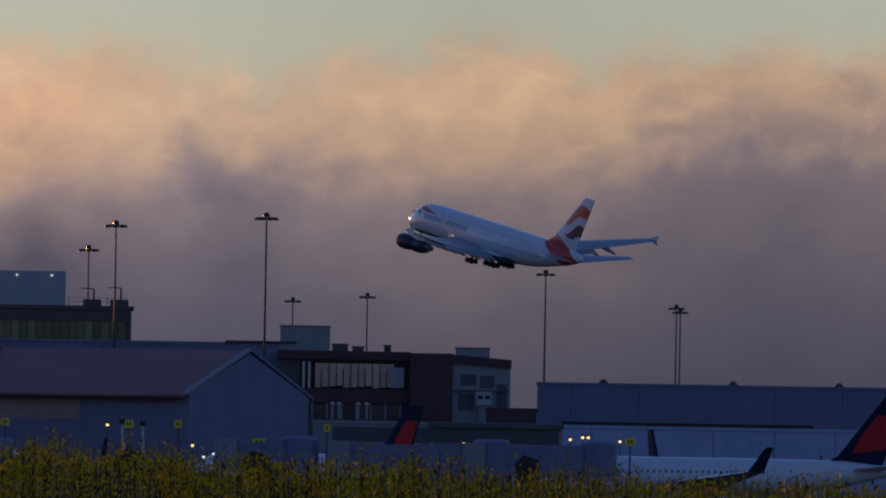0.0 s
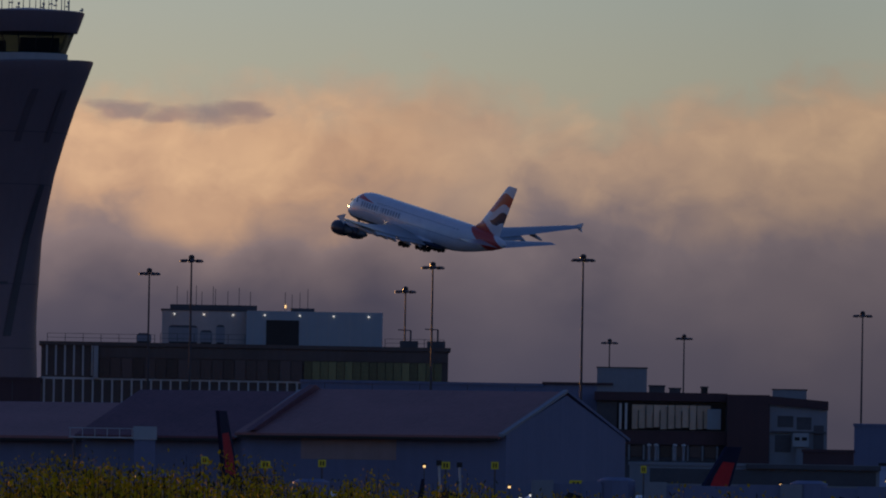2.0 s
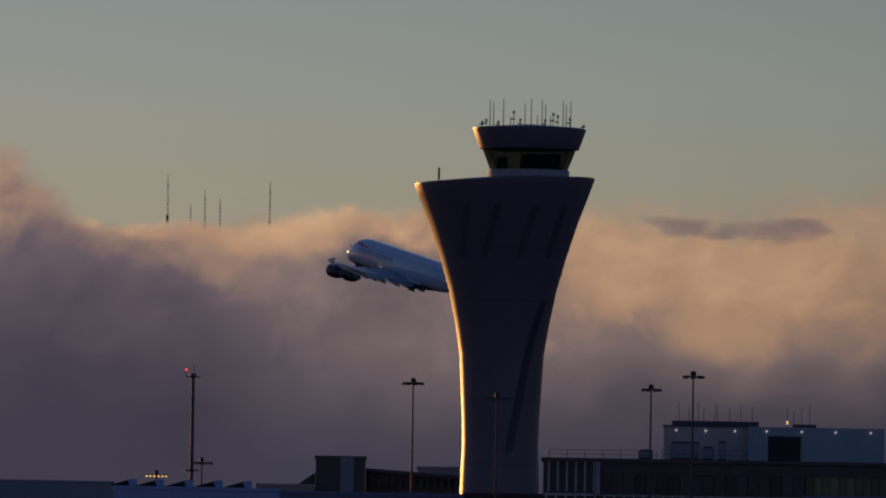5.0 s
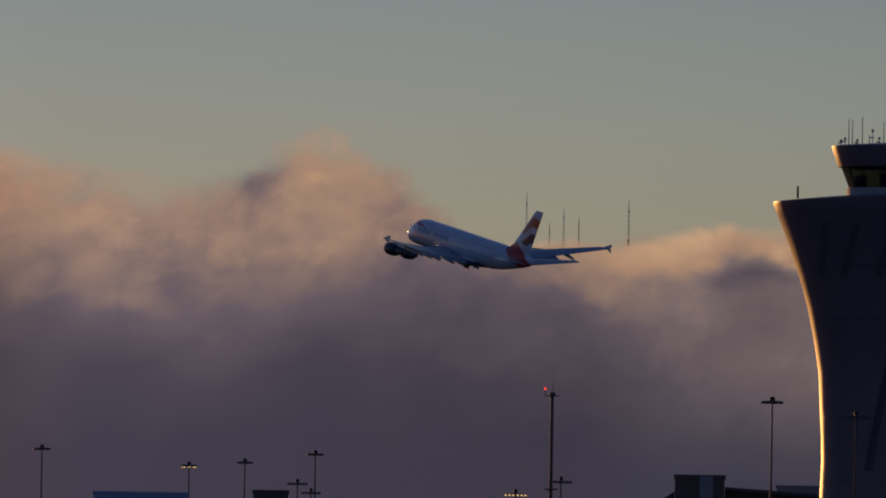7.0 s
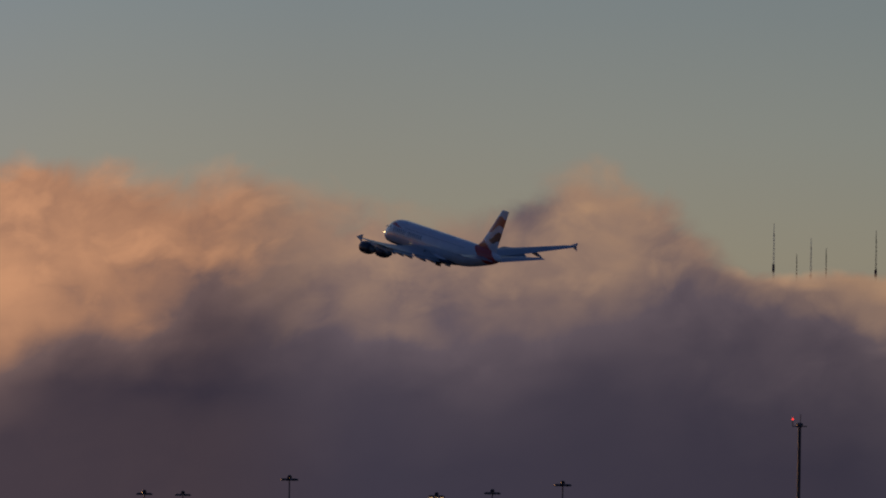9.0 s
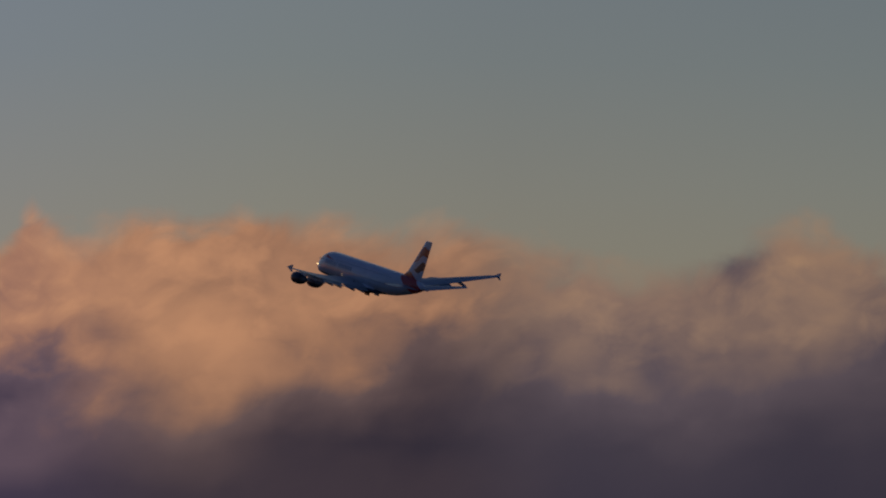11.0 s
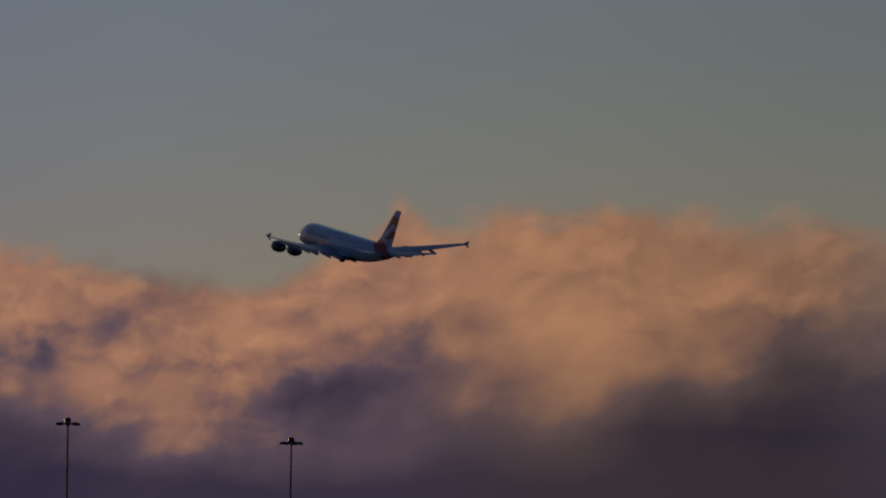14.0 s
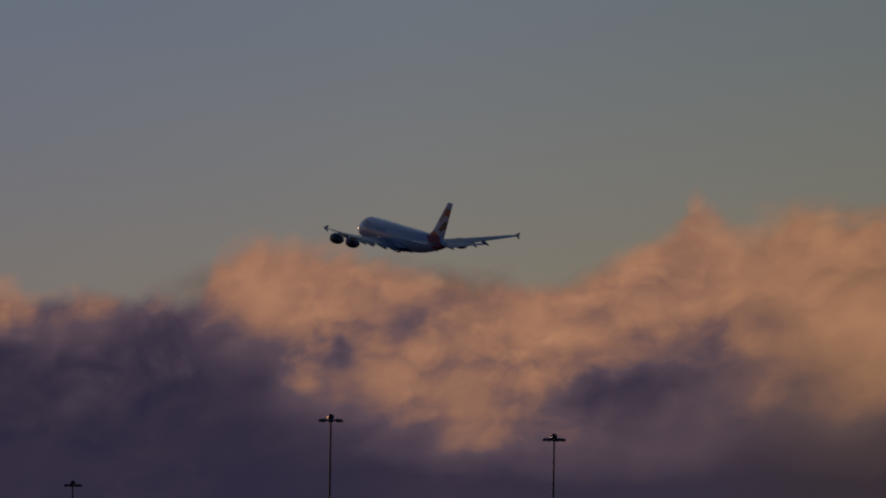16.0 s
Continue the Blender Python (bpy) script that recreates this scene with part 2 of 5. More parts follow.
def sky_material():
    mat, out, em = emission_only("evening_sky")
    rise = math_node(mat, "DIVIDE", attribute(mat, "rise"), 80.0, True)
    right = ramp(mat, rise, [(0.0, lin(120, 112, 116)), (0.42, lin(166, 158, 138)), (0.52, lin(164, 164, 148)), (0.62, lin(158, 166, 158)), (0.9, lin(130, 145, 152))])
    middle = ramp(mat, rise, [(0.0, lin(110, 104, 106)), (0.48, lin(142, 134, 116)), (0.60, lin(134, 133, 124)), (0.75, lin(122, 129, 130)), (1.0, lin(112, 124, 136))])
    left = ramp(mat, rise, [(0.0, lin(110, 104, 106)), (0.48, lin(132, 126, 122)), (0.60, lin(123, 124, 131)), (0.75, lin(115, 122, 137)), (1.0, lin(106, 119, 139))])
    far = node(mat, "ShaderNodeMapRange")
    link(mat, attribute(mat, "bearing"), far.inputs["Value"])
    far.inputs["From Min"].default_value, far.inputs["From Max"].default_value = -205, -130
    west = mat.node_tree.nodes.new("ShaderNodeMix")
    west.data_type = "RGBA"
    link(mat, far.outputs["Result"], west.inputs["Factor"])
    link(mat, left, west.inputs["A"])
    link(mat, middle, west.inputs["B"])
    side = node(mat, "ShaderNodeMapRange")
    link(mat, attribute(mat, "bearing"), side.inputs["Value"])
    side.inputs["From Min"].default_value, side.inputs["From Max"].default_value = -110, 60
    mix = mat.node_tree.nodes.new("ShaderNodeMix")
    mix.data_type = "RGBA"
    link(mat, side.outputs["Result"], mix.inputs["Factor"])
    link(mat, west.outputs["Result"], mix.inputs["A"])
    link(mat, right, mix.inputs["B"])
    link(mat, mix.outputs["Result"], em.inputs["Color"])
    link(mat, toward_sun(mat), em.inputs["Strength"])
    link(mat, em.outputs["Emission"], out.inputs["Surface"])
    return mat


sky_sheet = tagged(sheet("sky_backdrop", 4960, -330, 200, -10, 170, 5, 5, {}), "evening sky fading from grey green to blue", "sky", kind="structure")
sky_sheet.data.materials.append(sky_material())


def fbm(a, e, size, seed, octaves=5, stretch=1.6):
    """Rolling noise from summed value noise, 0..1."""
    rng = np.random.default_rng(seed)
    total, amp, norm = np.zeros_like(a), 1.0, 0.0
    for k in range(octaves):
        s = size / 2 ** k
        grid = rng.random((256, 256))
        u, v = a / (s * stretch) + 100, e / s + 100
        iu, iv = np.floor(u).astype(int), np.floor(v).astype(int)
        fu, fv = u - iu, v - iv
        fu, fv = fu * fu * (3 - 2 * fu), fv * fv * (3 - 2 * fv)
        g = lambda i, j: grid[i % 256, j % 256]
        total += amp * ((g(iu, iv) * (1 - fu) + g(iu + 1, iv) * fu) * (1 - fv) + (g(iu, iv + 1) * (1 - fu) + g(iu + 1, iv + 1) * fu) * fv)
        norm += amp
        amp *= 0.5
    return total / norm


def cloud_material(name, seed, grain, slant, lit, mid, shade, low):
    mat, out, em = emission_only(name)
    co = mat.node_tree.nodes.new("ShaderNodeCombineXYZ")
    rise = attribute(mat, "rise")
    link(mat, math_node(mat, "SUBTRACT", math_node(mat, "MULTIPLY", attribute(mat, "bearing"), 0.8), math_node(mat, "MULTIPLY", rise, slant)), co.inputs["X"])
    link(mat, rise, co.inputs["Y"])
    co.inputs["Z"].default_value = seed * 7.3
    warp = node(mat, "ShaderNodeTexNoise", Scale=0.15, Detail=2.0)
    link(mat, co.outputs["Vector"], warp.inputs["Vector"])
    shift = mat.node_tree.nodes.new("ShaderNodeVectorMath")
    shift.operation = "MULTIPLY_ADD"
    link(mat, warp.outputs["Color"], shift.inputs[0])
    shift.inputs[1].default_value = (4.5, 4.5, 0)
    link(mat, co.outputs["Vector"], shift.inputs[2])
    wisp = node(mat, "ShaderNodeTexNoise", Scale=0.26, Detail=5.0, Roughness=0.52)
    link(mat, shift.outputs["Vector"], wisp.inputs["Vector"])
    soft = attribute(mat, "soft")
    edge = math_node(mat, "ADD", attribute(mat, "inside"), math_node(mat, "MULTIPLY", math_node(mat, "SUBTRACT", wisp.outputs["Fac"], 0.5), math_node(mat, "ADD", math_node(mat, "MULTIPLY", soft, 1.6), 2.0)))
    alpha = node(mat, "ShaderNodeMapRange")
    alpha.interpolation_type = "SMOOTHSTEP"
    link(mat, edge, alpha.inputs["Value"])
    link(mat, math_node(mat, "MULTIPLY", soft, -0.7), alpha.inputs["From Min"])
    link(mat, soft, alpha.inputs["From Max"])
    cover = math_node(mat, "MULTIPLY", alpha.outputs["Result"], attribute(mat, "reach"))
    light = math_node(mat, "ADD", attribute(mat, "lit"), math_node(mat, "MULTIPLY", math_node(mat, "SUBTRACT", wisp.outputs["Fac"], 0.5), math_node(mat, "MULTIPLY", attribute(mat, "billow"), grain)))
    toward = mat.node_tree.nodes.new("ShaderNodeVectorMath")
    toward.operation = "ADD"
    link(mat, shift.outputs["Vector"], toward.inputs[0])
    toward.inputs[1].default_value = (-1.0, 1.1, 0.0)
    puff = node(mat, "ShaderNodeTexNoise", Scale=0.22, Detail=4.0, Roughness=0.5)
    beyond = node(mat, "ShaderNodeTexNoise", Scale=0.22, Detail=4.0, Roughness=0.5)
    link(mat, shift.outputs["Vector"], puff.inputs["Vector"])
    link(mat, toward.outputs["Vector"], beyond.inputs["Vector"])
    relief = math_node(mat, "MULTIPLY", math_node(mat, "SUBTRACT", puff.outputs["Fac"], beyond.outputs["Fac"]), math_node(mat, "MULTIPLY", attribute(mat, "billow"), grain * 1.6))
    light = math_node(mat, "ADD", light, relief)
    round_puff = math_node(mat, "SUBTRACT", math_node(mat, "MULTIPLY", math_node(mat, "ABSOLUTE", math_node(mat, "SUBTRACT", puff.outputs["Fac"], 0.5), 0.0), 2.0), 0.2)
    light = math_node(mat, "ADD", light, math_node(mat, "MULTIPLY", round_puff, math_node(mat, "MULTIPLY", attribute(mat, "billow"), grain * 0.8)))
    col = ramp(mat, light, [(0.0, low), (0.33, shade), (0.6, mid), (0.95, lit)])
    link(mat, col, em.inputs["Color"])
    link(mat, toward_sun(mat), em.inputs["Strength"])
    clear = mat.node_tree.nodes.new("ShaderNodeBsdfTransparent")
    mix = mat.node_tree.nodes.new("ShaderNodeMixShader")
    link(mat, cover, mix.inputs["Fac"])
    link(mat, clear.outputs["BSDF"], mix.inputs[1])
    link(mat, em.outputs["Emission"], mix.inputs[2])
    link(mat, mix.outputs["Shader"], out.inputs["Surface"])
    return mat


def cloud_bank(d, ca, ce, a0, a1, fade_left, fade_right, tops, heights, light, puffs, softness, grain, coarse, slant, colours, seed, label):
    """A bank of low cloud about a middle bearing and rise, in milliradians: its top line, how much sun it holds at nine even
    steps across and at the given heights, puffs (across, up, half widths, light) that catch or lose the sun, and
    how soft its edge is along it."""
    ta, te = zip(*tops)
    light = np.array(light)

    def local(a, e):
        r = radians(LEAN)
        return (a - ca) * math.cos(r) + (e - ce) * math.sin(r), (e - ce) * math.cos(r) - (a - ca) * math.sin(r)

    def inside(a, e):
        x, y = local(a, e)
        return np.interp(x, ta, te) - y + (fbm(a, e, 9, seed) - 0.5) * (0.8 + soft(a, e))

    def glowing(a, e):
        x, y = local(a, e)
        x, y = x + (fbm(a, e, 8, seed + 2, 4, 1.2) - 0.5) * 9, y + (fbm(a, e, 8, seed + 3, 4, 1.2) - 0.5) * 6
        u = np.clip((x + 39.3) / 9.82, 0, 7.999)
        v = np.clip(np.interp(-y, [-h for h in heights], range(len(heights))), 0, len(heights) - 1.001)
        iu, iv = u.astype(int), v.astype(int)
        fu, fv = u - iu, v - iv
        fu = fu * fu * (3 - 2 * fu)
        val = (light[iv, iu] * (1 - fu) + light[iv, iu + 1] * fu) * (1 - fv) + (light[iv + 1, iu] * (1 - fu) + light[iv + 1, iu + 1] * fu) * fv
        for px, py, wx, wy, k in puffs:
            val = val + k * np.exp(-((x - px) / wx) ** 2 - ((y - py) / wy) ** 2)
        return val

    def lit(a, e):
        return glowing(a, e) + (fbm(a, e, 7, seed + 5, 5, 1.3) - 0.5) * coarse * billow(a, e)

    def billow(a, e):
        x, y = local(a, e)
        return np.clip(1 - (np.interp(x, ta, te) - y - 8) / 14, 0.15, 1) * np.clip(0.2 + 1.4 * glowing(a, e), 0.2, 1)

    def soft(a, e):
        return np.interp(local(a, e)[0], *zip(*softness))

    def reach(a, e):
        f = np.clip(np.minimum((a - a0) / fade_left, (a1 - a) / fade_right), 0, 1)
        return f * f * (3 - 2 * f)

    ob = sheet("cloud_bank", d, a0, a1, -6, 62, 0.6, 0.6, {"inside": inside, "lit": lit, "reach": reach, "billow": billow, "soft": soft})
    ob.data.materials.append(cloud_material("cloud", seed, grain, slant, *colours))
    return tagged(ob, label, "cloud", "banks of low cloud", "structure")


bank_east = cloud_bank(4800, 27.6, 22.7, -32, 160, 14, 14,
    [(-39.3, 17.8), (-28.3, 17.8), (-22.7, 16.1), (-15.7, 14.6), (-9.7, 16.6), (-4.2, 17.8), (3.8, 19.0), (8.8, 18.8), (13.3, 16.3), (17.3, 17.6), (28.4, 16.8), (39.3, 18.3)],
    [19.1, 15.6, 12.1, 8.1, 4.1, -0.5, -6.0, -12.0],
    [[0.68, 0.68, 0.68, 0.68, 0.68, 0.68, 0.68, 0.68, 0.68],
     [0.6, 0.68, 0.68, 0.75, 0.83, 0.75, 0.75, 0.83, 0.83],
     [0.68, 0.75, 0.68, 0.75, 0.83, 0.75, 0.6, 0.54, 0.54],
     [0.7, 0.64, 0.44, 0.64, 0.56, 0.51, 0.39, 0.33, 0.39],
     [0.49, 0.33, 0.24, 0.33, 0.33, 0.33, 0.24, 0.23, 0.24],
     [0.16, 0.17, 0.16, 0.19, 0.24, 0.24, 0.17, 0.16, 0.16],
     [0.07, 0.08, 0.09, 0.1, 0.13, 0.13, 0.09, 0.09, 0.09],
     [0.03, 0.03, 0.03, 0.06, 0.06, 0.06, 0.04, 0.03, 0.03]],
    [(25.4, 15.6, 6.0, 2.0, -0.15), (36.4, 13.8, 4.5, 2.0, -0.15), (-13.2, 7.1, 4.5, 2.5, -0.12), (-33.3, 7.1, 6.0, 3.0, 0.08), (30.9, 12.6, 7.0, 1.5, 0.1)],
    [(0, 3.6)], 0.22, 0.25, 0.0, (lin(197, 164, 133), lin(165, 138, 119), lin(115, 103, 107), lin(60, 60, 78)), 3, "tall bank of low cloud lit peach by evening sun")
bank_centre = cloud_bank(4770, -30.0, 34.2, -90, 8, 14, 14,
    [(-39.3, 3.7), (-33.3, 3.1), (-29.3, 4.0), (-24.2, 5.0), (-17.2, 4.5), (-11.2, 4.6), (-4.2, 4.8), (1.8, 5.1), (10.8, 4.0), (15.3, 4.0), (23.3, 4.6), (30.9, 5.8), (39.3, 7.1)],
    [7.1, 4.1, 1.1, -2.0, -6.0, -10.0, -14.0, -18.0],
    [[0.75, 0.75, 0.75, 0.75, 0.75, 0.75, 0.75, 0.75, 0.75],
     [0.85, 0.98, 0.98, 0.85, 0.68, 0.75, 0.75, 0.68, 0.6],
     [0.5, 0.55, 0.42, 0.54, 0.75, 0.75, 0.8, 0.68, 0.56],
     [0.25, 0.3, 0.25, 0.41, 0.68, 0.71, 0.75, 0.6, 0.47],
     [0.14, 0.16, 0.28, 0.38, 0.56, 0.65, 0.56, 0.39, 0.3],
     [0.1, 0.11, 0.16, 0.18, 0.24, 0.28, 0.24, 0.16, 0.11],
     [0.04, 0.05, 0.05, 0.06, 0.07, 0.07, 0.07, 0.04, 0.04],
     [0.02, 0.02, 0.02, 0.02, 0.02, 0.02, 0.02, 0.02, 0.02]],
    [(-18.0, 3.3, 2.8, 1.0, -0.35), (-22.2, 0.2, 4.0, 1.0, -0.25), (-33.3, 0.1, 5.0, 1.0, -0.15), (-31.8, 2.1, 3.5, 0.8, 0.15), (-20.2, 1.8, 3.0, 0.6, 0.2), (33.4, -6.0, 4.5, 3.0, -0.1), (12.8, -8.0, 3.5, 2.0, 0.12)],
    [(-20, 0.9), (-8, 2.4), (20, 3.2)], 0.24, 0.22, 0.0, (lin(202, 164, 129), lin(173, 138, 113), lin(121, 105, 105), lin(58, 57, 73)), 5, "bank of low cloud with a bright rolled crest")
bank_middle = cloud_bank(4740, -87.0, 37.6, -145, -52, 14, 14,
    [(-39.3, 6.2), (-31.8, 7.5), (-24.2, 5.6), (-16.7, 4.8), (-11.2, 4.5), (-7.2, 5.6), (-1.2, 8.7), (4.0, 8.5), (7.6, 5.6), (11.0, 1.6), (14.5, -0.6), (18.0, -1.2), (23.3, -0.5), (34.9, 0.6), (39.3, 0.5)],
    [9.1, 5.6, 2.1, -1.5, -5.0, -8.5, -12.5, -18.0],
    [[0.73, 0.73, 0.73, 0.73, 0.73, 0.73, 0.73, 0.73, 0.73],
     [0.79, 0.74, 0.64, 0.58, 0.69, 0.64, 0.58, 0.69, 0.74],
     [0.83, 0.77, 0.61, 0.55, 0.64, 0.58, 0.58, 0.79, 0.84],
     [0.78, 0.67, 0.59, 0.55, 0.48, 0.46, 0.66, 0.85, 0.88],
     [0.67, 0.43, 0.52, 0.42, 0.3, 0.32, 0.42, 0.55, 0.58],
     [0.3, 0.22, 0.28, 0.22, 0.14, 0.15, 0.22, 0.23, 0.31],
     [0.11, 0.11, 0.11, 0.09, 0.06, 0.08, 0.1, 0.09, 0.15],
     [0.03, 0.03, 0.03, 0.03, 0.03, 0.03, 0.03, 0.03, 0.03]],
    [(-7.2, 4.1, 3.0, 1.5, -0.25), (0.8, 6.6, 5.5, 1.5, 0.1), (-33.3, -4.0, 5.0, 2.0, -0.12), (-24.7, -2.5, 3.5, 2.0, -0.1), (-14.2, -7.2, 3.5, 1.5, 0.14), (20.8, -1.5, 3.0, 0.6, 0.2), (28.4, -2.5, 4.5, 0.9, 0.12), (32.9, -0.7, 4.0, 0.5, 0.12), (37.9, -1.5, 2.0, 0.5, -0.25), (24.8, -5.0, 6.0, 1.5, 0.08)],
    [(-10, 2.6), (10, 2.5), (17, 0.9)], 0.22, 0.22, 0.15, (lin(188, 148, 114), lin(150, 122, 106), lin(97, 85, 92), lin(57, 53, 67)), 8, "bank of low cloud with peach crests and dusky base")
bank_billow = cloud_bank(4710, -133.9, 44.5, -200, -98, 14, 18,
    [(-39.3, -4.7), (-34.3, -5.4), (-29.3, -6.0), (-23.2, -4.2), (-19.2, -1.5), (-16.2, 0.7), (-11.2, -0.2), (-7.2, 0.8), (0.8, 0.5), (8.8, 0.1), (15.8, -0.5), (22.8, 0.1), (29.9, -2.5), (39.3, -4.0)],
    [0.6, -3.0, -6.0, -9.0, -12.5, -16.0, -19.5, -23.0],
    [[0.72, 0.72, 0.72, 0.72, 0.72, 0.72, 0.72, 0.72, 0.72],
     [0.46, 0.46, 0.72, 0.72, 0.78, 0.72, 0.65, 0.59, 0.52],
     [0.41, 0.52, 0.72, 0.69, 0.85, 0.78, 0.61, 0.49, 0.41],
     [0.35, 0.61, 0.69, 0.56, 0.85, 0.69, 0.41, 0.3, 0.3],
     [0.52, 0.72, 0.41, 0.59, 0.78, 0.52, 0.17, 0.11, 0.21],
     [0.61, 0.41, 0.27, 0.49, 0.59, 0.25, 0.07, 0.04, 0.12],
     [0.16, 0.11, 0.12, 0.22, 0.19, 0.06, 0.02, 0.02, 0.04],
     [0.07, 0.07, 0.07, 0.07, 0.07, 0.07, 0.07, 0.07, 0.07]],
    [(-17.2, -13.5, 3.5, 1.5, -0.25), (-21.2, -12.5, 2.0, 1.5, -0.15), (-9.7, -8.2, 2.0, 2.0, -0.2), (-6.7, -15.0, 2.0, 2.0, -0.18), (-13.2, -16.0, 3.0, 1.5, 0.12), (-35.3, -9.5, 3.5, 1.3, -0.2), (-27.3, -17.5, 3.0, 1.5, -0.2), (-3.2, -10.0, 3.0, 3.0, 0.1), (10.8, -13.0, 4.5, 1.5, 0.1), (22.3, -8.5, 4.5, 2.0, -0.08), (-11.2, -11.0, 1.3, 2.0, 0.12)],
    [(0, 2.2)], 0.36, 0.2, 0.25, (lin(194, 141, 106), lin(158, 116, 92), lin(102, 83, 82), lin(50, 45, 57)), 11, "slanting bank of low cloud glowing orange at its heart")
bank_west = cloud_bank(4680, -166.6, 41.2, -300, -128, 14, 20,
    [(-39.3, -2.9), (-29.3, -4.2), (-21.7, -3.7), (-20.0, -0.7), (-16.7, 0.1), (-8.2, -0.5), (-4.2, -2.0), (0.8, -3.7), (8.3, -3.0), (13.8, -1.5), (19.8, 1.6), (22.3, 4.7), (25.4, 2.3), (30.9, 1.1), (39.3, 4.0)],
    [4.1, 0.6, -3.0, -6.0, -9.0, -12.5, -16.0, -20.0],
    [[0.74, 0.74, 0.74, 0.74, 0.74, 0.74, 0.74, 0.74, 0.74],
     [0.78, 0.72, 0.78, 0.78, 0.72, 0.72, 0.85, 0.78, 0.85],
     [0.73, 0.6, 0.67, 0.8, 0.73, 0.78, 0.8, 0.8, 0.86],
     [0.43, 0.32, 0.32, 0.57, 0.62, 0.75, 0.79, 0.7, 0.84],
     [0.12, 0.12, 0.19, 0.54, 0.67, 0.73, 0.54, 0.49, 0.73],
     [0.06, 0.06, 0.1, 0.47, 0.65, 0.47, 0.25, 0.53, 0.65],
     [0.05, 0.05, 0.04, 0.13, 0.4, 0.31, 0.31, 0.31, 0.36],
     [0.04, 0.04, 0.03, 0.03, 0.08, 0.06, 0.08, 0.08, 0.1]],
    [(-8.7, -8.0, 2.5, 1.3, -0.25), (-17.2, -10.5, 2.0, 2.0, -0.1), (-13.7, -10.0, 2.5, 2.0, 0.2), (-16.7, -3.0, 2.5, 1.8, 0.15), (14.3, -12.5, 3.0, 1.5, -0.22), (17.8, -13.5, 1.5, 1.5, -0.1), (21.8, -8.0, 2.5, 2.0, -0.2), (25.9, -10.5, 3.0, 2.0, -0.18), (18.8, -6.0, 2.0, 2.0, 0.12), (8.8, -8.5, 4.0, 2.0, 0.12), (34.4, -6.0, 4.0, 3.0, 0.1), (-3.2, -6.5, 2.5, 1.3, -0.15), (3.8, -15.0, 2.5, 2.0, 0.15), (32.9, -12.5, 1.5, 2.5, -0.15), (-33.3, -4.2, 5.0, 0.8, 0.15), (-4.7, -10.0, 2.0, 2.0, 0.12)],
    [(0, 1.6)], 0.45, 0.2, 0.15, (lin(194, 141, 108), lin(157, 114, 96), lin(97, 80, 91), lin(46, 43, 65)), 14, "bank of low cloud with orange crests and violet base")


def cloud_streak(ca, ce, lenses, label):
    """A small dark cloud made of flat lenses (across, up, half widths) that drifts before the bank."""
    def inside(a, e):
        deep = [1.0 - ((a - ca - x) / w) ** 2 - ((e - ce - y) / h) ** 2 for x, y, w, h in lenses]
        return np.maximum(np.max(deep, axis=0), -3.0) * 1.3

    even = lambda k: (lambda a, e: np.full_like(a, k))
    ragged = lambda a, e: inside(a, e) + (fbm(a, e, 1.5, 33, 4, 3.4) - 0.5) * 8.0
    ob = sheet("cloud_streak", 4640, ca - 16, ca + 16, ce - 6, ce + 6, 0.25, 0.25, {"inside": ragged, "lit": even(0.3), "reach": even(0.6), "billow": even(1.0), "soft": even(1.9)})
    ob.data.materials.append(cloud_material("streak", 21, 0.5, 0.0, lin(178, 144, 120), lin(150, 122, 112), lin(110, 97, 106), lin(92, 84, 98)))
    return tagged(ob, label, "cloud", "banks of low cloud", "structure")


streak = cloud_streak(-21.0, 37.5, [(-4.4, 0.5, 2.8, 1.0), (0.0, -0.1, 3.0, 0.7), (3.4, 0.0, 3.6, 1.05), (5.6, 0.2, 2.4, 0.75)], "small dark streak of cloud above the lit bank")

# The hill under the cloud, with its masts.
hb = bmesh.new()
cols = []
for k in range(61):
    a = -330 + k * 9
    peak = 29 + 3 * math.exp(-((a + 66) / 25) ** 2) + 1.5 * math.sin(k * 0.9)
    cols.append([hb.verts.new((dd * math.sin(a / 1000), dd * math.cos(a / 1000), zz)) for dd, zz in ((4850, -2.0), (4900, 4.9 * peak), (4950, -2.0))])
for c0, c1 in zip(cols, cols[1:]):
    for i in range(2):
        hb.faces.new((c0[i], c1[i], c1[i + 1], c0[i + 1]))
tagged(link_mesh("hill", hb, HILL), "dark scrub-covered mountain ridge hidden in low cloud", "hill", kind="structure")


